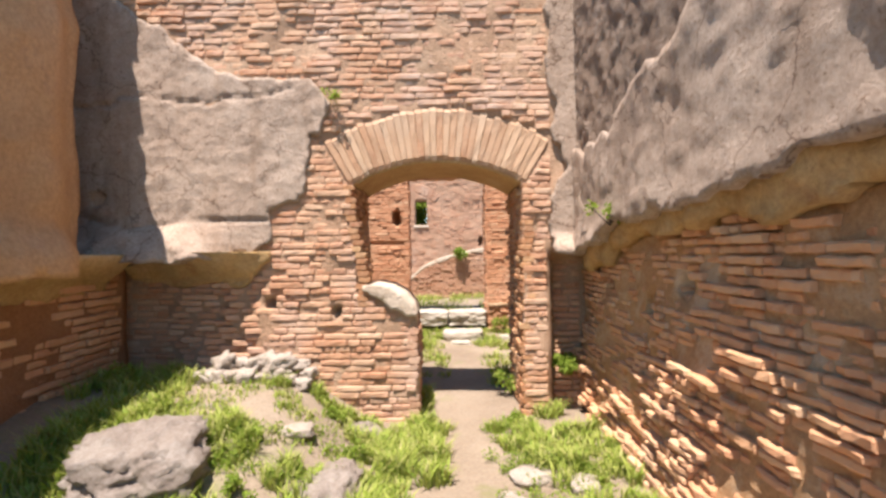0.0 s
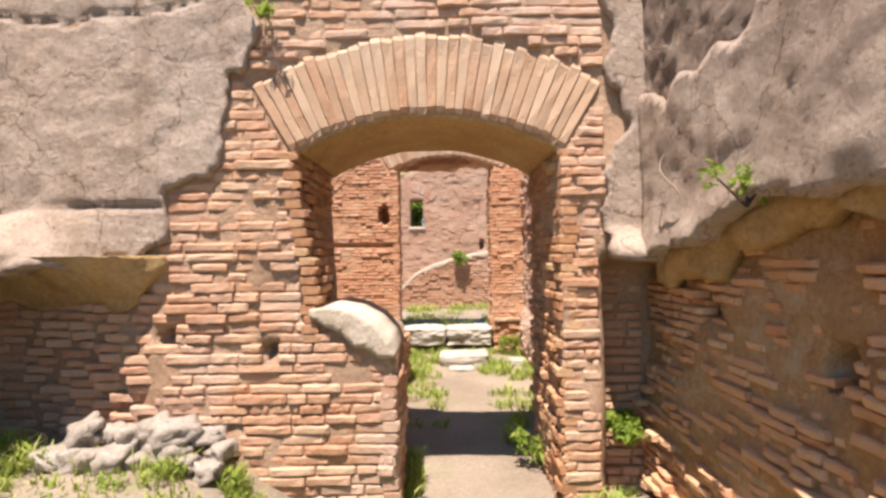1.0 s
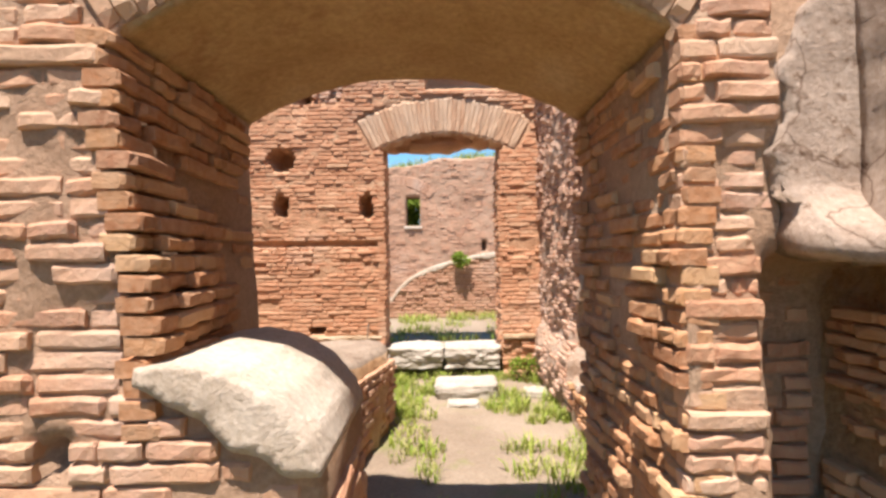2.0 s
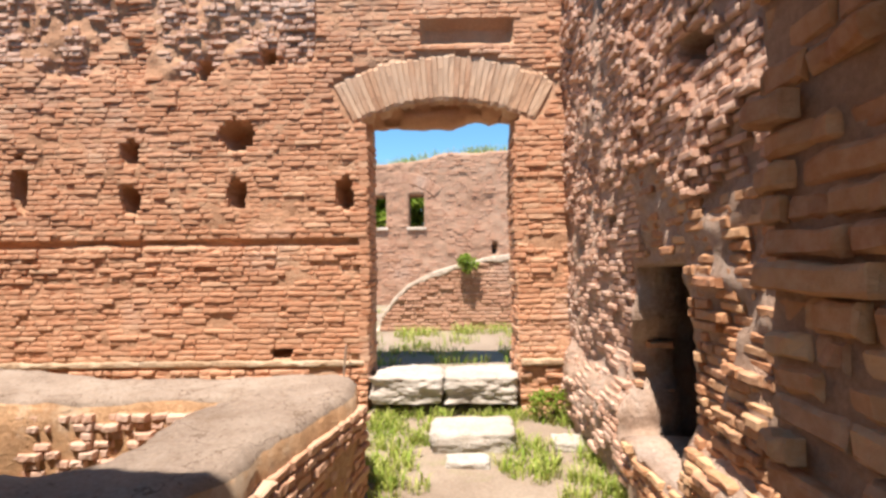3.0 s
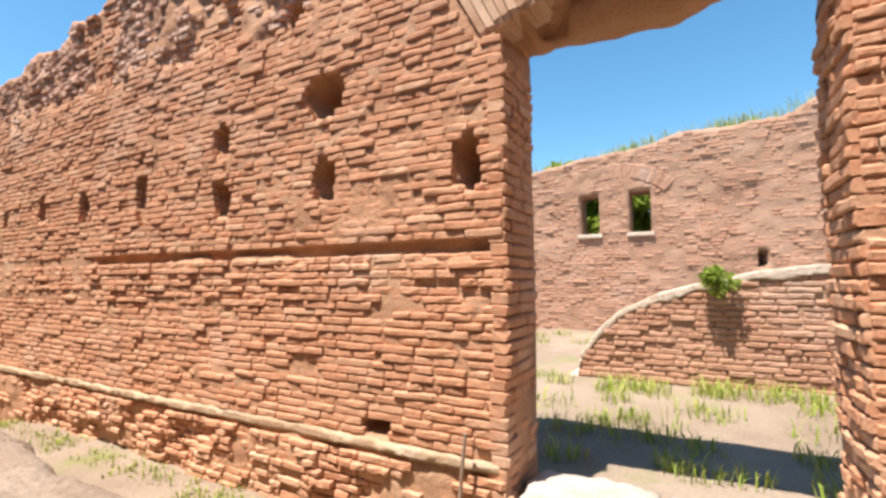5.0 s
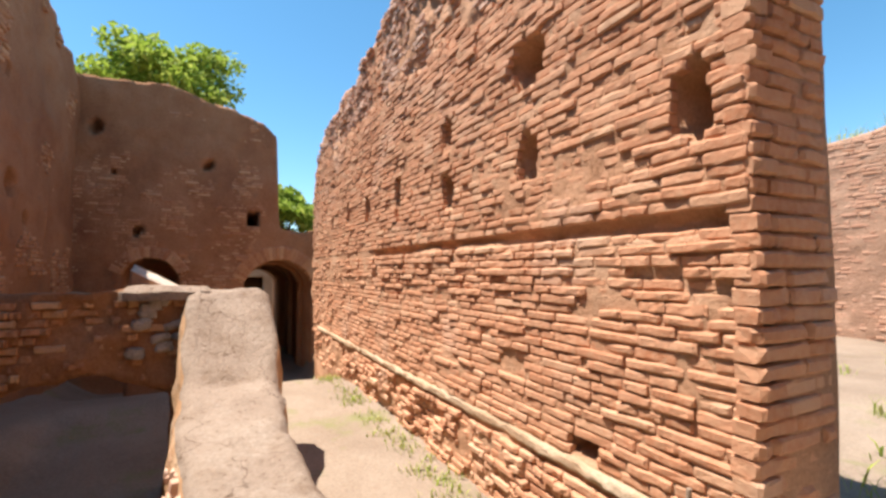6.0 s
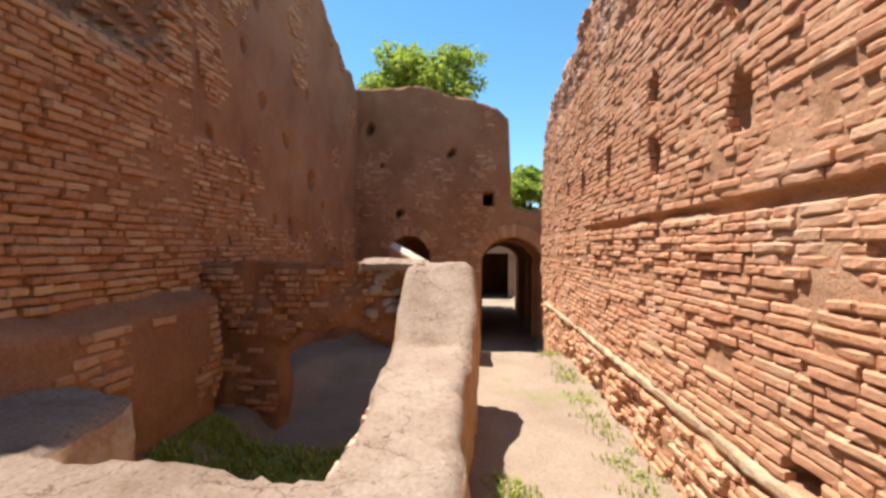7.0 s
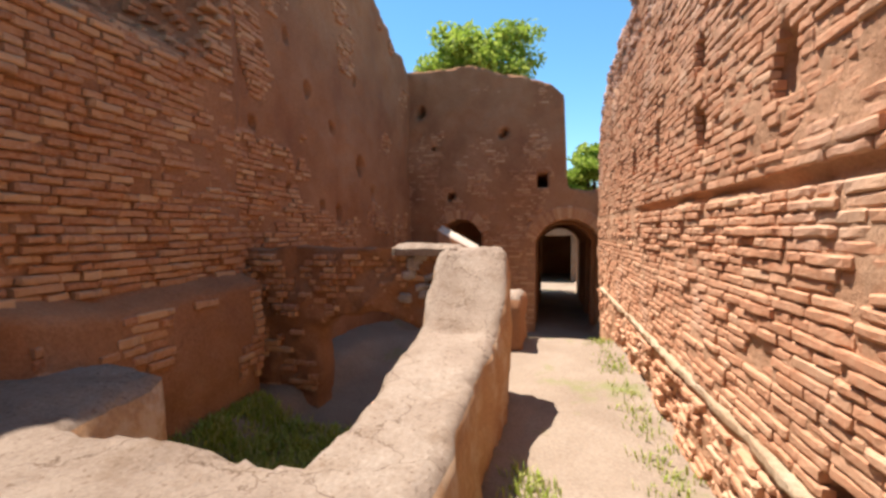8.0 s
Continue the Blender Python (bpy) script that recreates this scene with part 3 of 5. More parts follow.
# ---- wall 2: the tall doorway with beam holes ----
P2 = Plane((0, 8.0, 0), (1, 0, 0))
top2 = prof([(-7.95, 2.6), (-7.7, 3.35), (-7.3, 3.55), (-6.4, 3.72), (-5, 3.88), (-4, 4.04), (-2, 4.06), (0, 4.0), (4, 4.0)])
door2 = lambda u, v: box_sdf(u, v, -0.59, 0.75, -9, 2.64 + 0.04 * fbm(u, u * 0, 2.2, 77, 3))
# beam holes: place and half size
holes2 = [(-0.80, 1.94, 0.085, 0.12), (-1.78, 1.95, 0.085, 0.13), (-1.78, 2.49, 0.16, 0.12), (-2.76, 2.34, 0.08, 0.10), (-2.76, 1.92, 0.095, 0.12), (-3.78, 2.06, 0.08, 0.22), (-4.70, 2.0, 0.07, 0.13),
          (-5.55, 2.06, 0.08, 0.12), (-6.4, 2.0, 0.07, 0.1), (-1.37, 0.52, 0.10, 0.035), (-1.5, 3.22, 0.10, 0.09), (-2.1, 3.1, 0.07, 0.08)]


def hole_depth(u, v, holes):
    h = np.zeros(np.broadcast(u, v).shape)
    for a, b, ra, rb in holes:
        q = np.maximum(np.abs(u - a) / ra, np.abs(v - b) / rb) * 0.35 + 0.65 * np.hypot((u - a) / ra, (v - b) / rb)
        h = np.maximum(h, ss(1.15, 0.72, q + 0.24 * fbm(u, v, 9, 3, 3)))
    return h


fan2_sdf = lambda u, v: np.maximum(np.hypot(u - 0.11, v - 1.05) - 2.16, 1.72 - np.hypot(u - 0.11, v - 1.05)) + 10 * (np.abs(np.arctan2(u - 0.11, v - 1.05)) > radians(29))


def front2(u, v):
    f = (0.018 * fbm(u, v, 3.2, 61, 5) + 0.007 * fbm(u, v, 15, 60, 3)) * (1 - 0.9 * ss(0.05, -0.02, fan2_sdf(u, v))) - 0.018 * ss(0.03, -0.02, fan2_sdf(u, v)) - 0.17 * (door2(u, v) < 0.02) - 0.15 * ((np.abs(u - 0.08) < 0.70) & (np.hypot(u - 0.11, v - 1.05) < 1.735) & (v > 2.58))
    f = f - 0.045 * ss(1.56, 1.54, v) * ss(1.46, 1.49, v + 0.025 * fbm(u, v * 0, 2.2, 78, 3)) * ss(-4.6, -4.3, u) * ss(0.0, -0.2, u + 0 * v)
    f = f + 0.02 * ss(0.38, 0.35, v) - 0.05 * ss(0.0, 0.6, fbm(u, v, 2.1, 71, 3)) * ss(0.34, 0.28, v) * (u < -0.75)
    upper = ss(3.0, 3.25, v + 0.15 * fbm(u, v, 1.3, 64, 3)) * ss(-0.9, -1.2, u)
    f = f - upper * (0.045 + 0.045 * fbm(u, v, 5.5, 66, 5))
    f = f - 0.10 * ss(0.02, -0.02, box_sdf(u, v, -0.10, 0.74, 3.31, 3.50))
    return f - 0.30 * hole_depth(u, v, holes2)


back2 = lambda u, v: -0.46 + 0.02 * fbm(u, v, 2, 62, 3) + 0.18 * ss(3.0, 3.6, v)
solid2 = lambda u, v: np.maximum(np.maximum(v - top2(u) - 0.07 * fbm(u, v * 0, 2.5, 63, 3), -7.75 + 0.12 * fbm(v, v * 0, 2, 67, 3) - u), -door2(u, v) - 0.03 * ss(2.4, 2.6, v) * fbm(u, v, 6, 69, 3))
wall_2 = sheet("wall_2", P2, -8.1, 3.6, -0.8, 4.5, 0.035, solid2, front2, back2, MORTAR_RED)
tagged(wall_2, "sunlit orange brick wall with square beam holes and a doorway", "wall", kind="structure")
upper2 = lambda u, v: (ss(3.0, 3.25, v + 0.15 * fbm(u, v, 1.3, 64, 3)) * ss(-0.9, -1.2, u) > 0.5) & (fbm(u, v, 1.1, 65, 3) > -0.25)
bare2 = lambda u, v: (solid2(u, v) < 0) & (hole_depth(u, v, holes2) < 0.35) & (box_sdf(u, v, -0.10, 0.74, 3.31, 3.50) > 0) & (fan2_sdf(u, v) > 0) & ~upper2(u, v) & ~((v > 0.39) & (v < 0.455)) & ~((v > 1.487 - 0.03 * fbm(u, v * 0, 2.2, 78, 3)) & (v < 1.545) & (u > -4.5) & (u < -0.5)) & ~((np.abs(u - 0.08) < 0.70) & (np.hypot(u - 0.11, v - 1.05) < 1.735) & (v > 2.58))
J2R, J2L = Plane((0.75, 0, 0), (0, -1, 0)), Plane((-0.59, 0, 0), (0, 1, 0))
zero = lambda u, v: np.zeros(np.shape(u))
# string course near the foot of wall 2
ledge2 = lambda u, v: np.maximum(box_sdf(u, v, -7.3, -0.62, 0.400, 0.452), -0.25 * (fbm(u, v * 0, 0.8, 73, 3) + 1.05)) + 0.008 * fbm(u, v, 9, 72, 3)
sheet("string_course", P2, -7.3, -0.6, 0.33, 0.48, 0.02, ledge2, lambda u, v: 0.032 + 0.018 * fbm(u, v, 5, 74, 4), lambda u, v: u * 0 - 0.06, TERRACOTTA, wall_2, "pale yellowish terracotta string course")
ledge2b = lambda u, v: box_sdf(u, v, 0.77, 1.3, 0.400, 0.452) + 0.006 * fbm(u, v, 9, 75, 3)
sheet("string_course", P2, 0.7, 1.3, 0.33, 0.48, 0.02, ledge2b, lambda u, v: 0.07 + 0.015 * fbm(u, v, 6, 74, 4), lambda u, v: u * 0 - 0.06, TERRACOTTA, wall_2, "pale yellowish terracotta string course")

# ---- walls of the first room ----
PRA = Plane((1.20, 0, 0), (0, -1, 0))   # u = -y


# the unseen south end is kept low to let sky light in
top_ra = prof([(-9, 3.9), (-1.0, 3.9), (-0.5, 2.6), (-0.2, 1.95), (3, 1.85)])


def front_ra(u, v):
    return 0.06 * ss(1.25, -0.2, v) - 0.05 * ss(-2.1, -3.3, u) + 0.035 * fbm(u, v, 2.5, 81, 5) + 0.022 * fbm(u, v * 1.6, 8, 79, 4) - 0.22 * hole_depth(u, v, [(-3.45, 1.12, 0.045, 0.045), (-2.75, 1.0, 0.06, 0.05), (-2.3, 1.15, 0.06, 0.045)])


wall_ra = sheet("wall_east_room_one", PRA, -4.2, 3.0, -0.3, 4.2, 0.06, lambda u, v: v - top_ra(u) - 0.1 * fbm(u, u * 0, 2, 3, 3), front_ra, lambda u, v: u * 0 - 0.6, RED_EARTH)
tagged(wall_ra, "weathered brick wall under an overhanging concrete vault remnant", "wall", kind="structure")
lip_ra = prof([(-3.85, 1.30), (-3.45, 1.37), (-2.94, 1.49), (-1.77, 1.57), (-1.16, 1.62), (1.5, 1.7), (3, 1.7)])
coat_ra = lambda u, v: lip_ra(u) - v + 0.05 * fbm(u, v * 0.3, 3, 82, 4) + 0.03 * fbm(u, v, 11, 89, 3)
rub_edge = prof([(-3.7, 2.1), (-3.3, 2.15), (-2.9, 2.05), (-2.4, 2.15), (-1.9, 2.25), (-1.3, 2.25), (0, 2.3), (3, 2.4)])


def coat_ra_front(u, v):
    return 0.14 + 0.02 * ss(0.2, 0.0, v - lip_ra(u)) + 0.016 * fbm(u, v, 3, 83, 5) + 0.007 * fbm(u, v, 13, 87, 3)


soffit_ra = lambda u, v: np.maximum(v - lip_ra(u) - 0.06, lip_ra(u) - 0.13 - 0.15 * fbm(u, v * 0.2, 2.4, 188, 4) - v)
sheet("soffit", PRA, -3.76, 3.0, 0.9, 1.9, 0.03, soffit_ra, lambda u, v: front_ra(u, v) + 0.04 + 0.07 * ss(0.30, 0.0, lip_ra(u) - v) + 0.012 * fbm(u, v, 7, 189, 3), lambda u, v: u * 0 - 0.05, OCHRE, wall_ra, "ochre stained mortar under the lip")
rub_ra = lambda u, v: rub_edge(u) - v - 0.16 * fbm(u, v, 2, 84, 4)
sheet("concrete", PRA, -3.75, 1.0, 1.6, 4.1, 0.024, lambda u, v: np.maximum(rub_ra(u, v), v - top_ra(u) - 0.05), lambda u, v: 0.110 + 0.010 * fbm(u, v, 4, 85, 4) + 0.009 * fbm(u, v, 12, 86, 4) - 0.010 * np.abs(fbm(u, v, 19, 90, 3)), lambda u, v: u * 0 - 0.03, RUBBLE, wall_ra, "rough exposed rubble concrete")
sheet("plaster", PRA, -3.75, 3.0, 1.15, 4.1, 0.03, lambda u, v: np.maximum(np.maximum(coat_ra(u, v), v - top_ra(u) - 0.05), -0.03 - rub_ra(u, v)), coat_ra_front, lambda u, v: u * 0 - 0.03, PLASTER, wall_ra, "grey lime plaster over rough concrete")

PLA = Plane((-2.75, 0, 0), (0, 1, 0))   # u = y
top_la = prof([(-3, 1.35), (0.0, 1.4), (0.35, 1.9), (0.6, 3.1), (0.9, 3.42), (3.18, 3.42), (3.28, 4.65), (9, 4.65)])
wall_la = sheet("wall_west_room_one", PLA, -3.0, 4.0, -0.3, 4.9, 0.06, lambda u, v: v - top_la(u) - 0.03 * fbm(u, u * 0, 2, 5, 3), lambda u, v: 0.02 * fbm(u, v, 2.5, 91, 4) - 0.34 * ss(3.32, 3.38, u) * ss(1.26, 1.32, v), lambda u, v: u * 0 - 0.6, MORTAR_BROWN)
tagged(wall_la, "tall wall with brown plaster above a bricked recess", "wall", kind="structure")
coat_la = lambda u, v: np.maximum(1.30 + 0.07 * fbm(u, v * 0, 2, 92, 3) - v, v - top_la(u) - 0.04)
sheet("plaster", PLA, -3.0, 3.5, 1.1, 4.8, 0.04, lambda u, v: np.maximum(coat_la(u, v), u - 3.38 - 0.03 * fbm(v, v * 0, 2, 96, 3)), lambda u, v: 0.33 - 0.24 * ss(2.85, 3.36, u) + 0.03 * fbm(u * 0.5, v, 3, 93, 4) + 0.12 * ss(1.6, 1.32, v) * ss(3.4, 2.9, u), lambda u, v: u * 0 - 0.03, PLASTER_BROWN, wall_la, "brown stained plaster")
soffit_la = lambda u, v: np.maximum(v - 1.36, 1.05 + 0.09 * fbm(u, v * 0.2, 2.1, 147, 4) - v)
sheet("soffit", PLA, 0.6, 3.7, 0.85, 1.4, 0.03, soffit_la, lambda u, v: 0.03 + 0.26 * ss(1.08, 1.34, v) + 0.015 * fbm(u, v, 7, 148, 4), lambda u, v: u * 0 - 0.05, OCHRE, wall_la, "ochre stained mortar under the plaster lip")
# invented wall out of view, kept low so sky light reaches the room
PSA = Plane((0, -3.0, 0), (-1, 0, 0))
wall_sa = sheet("wall_south", PSA, -1.9, 3.4, -0.3, 1.9, 0.1, lambda u, v: v - 1.2 - 0.1 * fbm(u, u * 0, 1.5, 97, 3), lambda u, v: 0.02 * fbm(u, v, 2, 95, 3), lambda u, v: u * 0 - 0.5, MORTAR_BROWN)
tagged(wall_sa, "plain masonry wall added out of view to close the first room", "wall", kind="structure")

# ---- east wall of the second room, with a low dark opening ----
PRB = Plane((1.22, 0, 0), (0, -1, 0))   # u = -y
door_rb = lambda u, v: box_sdf(u, v, -6.62 + 0.05 * fbm(v, v * 0, 3, 6, 2), -5.92, 0.30, 1.29) + 0.03 * fbm(u, v, 5, 101, 3)
front_rb = lambda u, v: 0.04 * fbm(u, v, 2.2, 102, 5) + 0.024 * fbm(u, v, 9, 104, 4) + 0.10 * ss(0.62, 0.42, v + 0.04 * fbm(u, v * 0, 2, 4, 2)) - 0.3 * hole_depth(u, v, [(-7.0, 3.05, 0.12, 0.25), (-6.9, 1.55, 0.06, 0.06), (-5.8, 2.2, 0.09, 0.08), (-7.55, 1.4, 0.05, 0.05)])
wall_rb = sheet("wall_east_room_two", PRB, -8.0, -4.6, -0.3, 4.1, 0.035, lambda u, v: np.maximum(v - 3.8 - 0.12 * fbm(u, u * 0, 2, 7, 3), -door_rb(u, v)), front_rb, lambda u, v: -0.6 + 0.34 * ss(0.35, 0.15, door_rb(u, v)), RUBBLE_WARM)
tagged(wall_rb, "eroded rubble and brick wall with a low dark opening", "wall", kind="structure")
# the chamber behind the opening: dark brown tone and an unseen ceiling deepen its shade
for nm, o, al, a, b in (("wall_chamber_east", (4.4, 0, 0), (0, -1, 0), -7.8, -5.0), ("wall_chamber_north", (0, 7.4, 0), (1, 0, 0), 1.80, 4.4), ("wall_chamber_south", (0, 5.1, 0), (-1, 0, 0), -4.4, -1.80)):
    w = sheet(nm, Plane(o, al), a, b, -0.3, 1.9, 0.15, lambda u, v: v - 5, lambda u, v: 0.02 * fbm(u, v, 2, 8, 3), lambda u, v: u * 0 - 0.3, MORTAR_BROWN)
    tagged(w, "brick wall of the side chamber, toned dark brown for shade", "wall", kind="structure")
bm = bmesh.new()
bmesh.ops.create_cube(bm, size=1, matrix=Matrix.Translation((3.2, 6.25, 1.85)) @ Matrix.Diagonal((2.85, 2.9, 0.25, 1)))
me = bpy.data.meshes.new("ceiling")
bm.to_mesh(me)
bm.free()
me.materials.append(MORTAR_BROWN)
tagged(new("ceiling", me), "unseen low ceiling added to keep the side chamber dark", "ceiling", kind="structure")

# ---- tower wall at the end of the passage ----
PT = Plane((-8.6, 0, 0), (0, 1, 0))   # u = y
top_t = prof([(4.0, 4.35), (4.5, 4.4), (5.7, 4.43), (6.45, 4.2), (7.22, 4.02), (7.46, 3.8), (7.53, 2.2), (7.58, 2.12), (7.9, 2.08), (9.2, 2.2)])
pass_t = lambda u, v: arch_sdf(u, v, 6.96, 8.13, 1.12, 0.41)
niche_t = lambda u, v: arch_sdf(u, v, 5.15, 5.92, 1.25, 0.28, 0.6)
sq_t = lambda u, v: box_sdf(u, v, 6.98, 7.18, 2.12, 2.38)
solid_t = lambda u, v: np.maximum(np.maximum(v - top_t(u) - 0.05 * fbm(u, u * 0, 2.5, 111, 3), -pass_t(u, v)), -sq_t(u, v))
holes_t = [(4.75, 3.6, 0.07, 0.1), (6.35, 3.15, 0.06, 0.07), (5.35, 1.95, 0.06, 0.08), (5.0, 2.9, 0.03, 0.04)]
wall_t = sheet("wall_west", PT, 3.8, 9.2, -0.8, 4.6, 0.05, solid_t, lambda u, v: 0.03 * fbm(u, v, 1.8, 112, 5) - 0.3 * hole_depth(u, v, holes_t) - 1.1 * (niche_t(u, v) < 0), lambda u, v: u * 0 - 3.6, MORTAR_BROWN)
tagged(wall_t, "dark brown tower-like wall pierced by a vaulted passage", "wall", kind="structure")
inner_t = lambda u, v: arch_sdf(u, v, 7.04, 8.10, 1.02, 0.36)
wall_inner = sheet("wall_passage_inner", Plane((-12.25, 0, 0), (0, 1, 0)), 6.0, 9.6, -0.9, 2.2, 0.05, lambda u, v: np.maximum(v - 2.1, -inner_t(u, v)), lambda u, v: 0.02 * fbm(u, v, 2.2, 114, 4), lambda u, v: u * 0 - 2.3, MORTAR_BROWN)
tagged(wall_inner, "dark inner wall with a narrower passage arch", "wall", kind="structure")
for x in (-9.6, -10.9):
    sheet("arch_rib", Plane((x, 0, 0), (0, 1, 0)), 6.9, 8.2, -0.9, 1.6, 0.04, lambda u, v: np.maximum(pass_t(u, v) - 0.01, -arch_sdf(u, v, 7.00, 8.05, 1.08, 0.37) + 0.01 * fbm(u, v, 6, 115, 3)), lambda u, v: 0.01 * fbm(u, v, 5, 116, 3), lambda u, v: u * 0 - 0.35, MORTAR_BROWN, wall_t, "worn brick rib of the passage vault")
end_door = lambda u, v: box_sdf(u, v, 6.9, 8.12, -9, 1.12)
wall_end = sheet("wall_passage_end", Plane((-17.6, 0, 0), (0, 1, 0)), 4.5, 10.5, -0.9, 2.6, 0.06, lambda u, v: np.maximum(v - 2.3, -end_door(u, v)), lambda u, v: 0.03 * fbm(u, v, 2, 113, 3), lambda u, v: u * 0 - 0.6, MORTAR)
tagged(wall_end, "far wall with a doorway behind the passage", "wall", kind="structure")
for nm, o, al, a, b, h in (("wall_far_room_west", (-21.0, 0, 0), (0, 1, 0), 5.5, 9.5, 2.3), ("wall_far_room_south", (0, 5.6, 0), (-1, 0, 0), 18.2, 21.0, 2.3), ("wall_far_room_north", (0, 9.4, 0), (1, 0, 0), -21.0, -18.2, 2.3)):
    w = sheet(nm, Plane(o, al), a, b, -0.9, h, 0.15, lambda u, v: v - 5, lambda u, v: 0.02 * fbm(u, v, 2, 8, 3), lambda u, v: u * 0 - 0.3, MORTAR_BROWN)
    tagged(w, "dark masonry wall of the far room", "wall", kind="structure")
bm = bmesh.new()
bmesh.ops.create_cube(bm, size=1, matrix=Matrix.Translation((-19.5, 7.5, 2.42)) @ Matrix.Diagonal((3.6, 4.6, 0.25, 1)))
me = bpy.data.meshes.new("ceiling")
bm.to_mesh(me)
bm.free()
me.materials.append(MORTAR_BROWN)
tagged(new("ceiling", me), "dark masonry ceiling of the far room", "ceiling", kind="structure")

# ---- court beyond wall 2 ----
PF = Plane((0, 16.2, 0), (1, 0, 0))
top_f = prof([(-16, 3.0), (-8, 3.3), (-3.2, 3.70), (-2, 3.93), (-1.1, 4.03), (0.1, 4.25), (1.9, 4.34), (2.4, 4.7), (8, 4.9), (14, 4.6)])
win_f = lambda u, v: np.minimum(box_sdf(u, v, -1.97, -1.56, 2.26, 3.13), box_sdf(u, v, -0.96, -0.54, 2.28, 3.15))
slit_f = lambda u, v: box_sdf(u, v, 1.26, 1.40, 1.53, 1.84)
solid_f = lambda u, v: np.maximum(v - top_f(u) - 0.06 * fbm(u, u * 0, 1.5, 121, 4), -win_f(u, v))
front_f = lambda u, v: -0.4 * (slit_f(u, v) < 0) + 0.03 * fbm(u, v, 1.1, 122, 5) + 0.02 * fbm(u, v, 5, 123, 3)
wall_f = sheet("wall_north_court", PF, -16, 14, -0.1, 5.2, 0.07, solid_f, front_f, lambda u, v: u * 0 - 0.7, MORTAR_PINK)
tagged(wall_f, "tall far brick wall with two small windows", "wall", kind="structure")

for a, b in ((-2.02, -1.51), (-1.01, -0.49)):
    sheet("window_sill", PF, a, b, 2.19, 2.27, 0.02, lambda u, v: 0.005 * fbm(u, v, 8, 125, 2) - 0.02, lambda u, v: 0.05 + 0.01 * fbm(u, v, 9, 126, 2), lambda u, v: u * 0 - 0.5, CREAM, wall_f, "pale lime window sill")
PL = Plane((0, 11.4, 0), (1, 0, 0))
top_l = prof([(-1.02, 0.2), (-0.98, 0.45), (-0.75, 0.76), (-0.54, 0.95), (-0.15, 1.14), (0.2, 1.24), (0.8, 1.38), (1.22, 1.43), (7, 1.5)])
wall_l = sheet("wall_low_court", PL, -1.1, 7.0, -0.2, 1.7, 0.04, lambda u, v: v - top_l(u) - 0.015 * fbm(u, u * 0, 4, 131, 3), lambda u, v: 0.012 * fbm(u, v, 3, 132, 4), lambda u, v: u * 0 - 0.55, MORTAR)
tagged(wall_l, "low curved brick wall with a pale rounded top", "wall", kind="structure")
cap_l = lambda u, v: np.maximum(v - top_l(u) - 0.02, top_l(u) - 0.075 - 0.03 * fbm(u, u * 0, 4, 134, 3) - v)
sheet("coping", PL, -1.1, 7.0, 0.1, 1.7, 0.02, cap_l, lambda u, v: 0.022 + 0.010 * fbm(u, v, 5, 133, 3), lambda u, v: u * 0 - 0.58, CREAM, wall_l, "pale lime coping")

# ---- low walls round the sunken room ----
def bench_outline(x, y):
    run = box_sdf(x, y, -3.64, -0.42, 6.40 - 0.06 * ss(-1.3, -2.2, x), 6.82)
    arm = box_sdf(x, y, -1.05 - 0.65 * ss(5.48, 5.28, y), -0.41 - 0.19 * (6.4 - y), 4.4, 6.60)
    corner = np.hypot(np.maximum(x + 0.62, 0), np.maximum(y - 6.60, 0)) - 0.22
    corner = np.maximum(corner, np.maximum(-0.9 - x, 6.38 - y))
    arm = np.maximum(arm, y - 6.4)
    run = np.maximum(run, x + 0.75)
    k = np.minimum(np.minimum(run, arm), corner)
    inner = np.hypot(x + 1.3, y - 6.15) - 0.34
    fillet = np.maximum(np.maximum(-inner, -1.3 - x), np.maximum(6.15 - y, np.maximum(x + 0.9, y - 6.6)))
    return np.minimum(k, fillet) + 0.03 * fbm(x, y, 1.6, 141, 3) + 0.012 * fbm(x, y, 7, 144, 3)


bench_top = lambda x, y: 0.60 + 0.06 * ss(-1.7, -2.6, x) + 0.54 * np.clip((-2.72 - x + 0.03 * fbm(x, y, 3, 9, 2)) / 0.66, 0, 1) + 0.02 * ss(-1.6, -0.6, x) * ss(6.6, 5.8, y) + 0.03 * ss(5.4, 5.2, y) + 0.02 * fbm(x, y, 1.2, 142, 2)
bench = low_body("low_wall", bench_outline, bench_top, ((-4.4, -0.2), (4.4, 7.1)), CAP, 0.04, 143, side=RED_EARTH, side_rough=0.025, round_off=0.035)
tagged(bench, "low masonry wall with a worn rounded lime top", "wall", kind="structure")

PC = Plane((-3.45, 0, 0), (0, 1, 0))
hole_c = lambda u, v: arch_sdf(u, v, 5.22, 6.20, 0.46, 0.17) + 0.03 * fbm(u, v, 5, 154, 3)
wall_c = sheet("wall_cross", PC, 4.3, 6.45, -0.4, 1.4, 0.035, lambda u, v: np.maximum(v - 1.17 - 0.03 * fbm(u, u * 0, 3, 151, 3), -hole_c(u, v)), lambda u, v: 0.06 * fbm(u, v, 3, 152, 4) + 0.025 * fbm(u, v, 9, 155, 3), lambda u, v: u * 0 - 0.26, MORTAR_BROWN)
tagged(wall_c, "dark rubble cross wall over a rough low opening", "wall", kind="structure")
low_body("coping", lambda x, y: box_sdf(x, y, -3.72, -3.38, 5.93, 6.44) + 0.02 * fbm(x, y, 5, 156, 3), lambda x, y: 1.205 + 0 * x, ((-3.85, -3.25), (5.8, 6.55)), CAP, 0.03, 157, wall_c, "pale worn lime coping slab", 0.008, 0.03, floor=1.12)
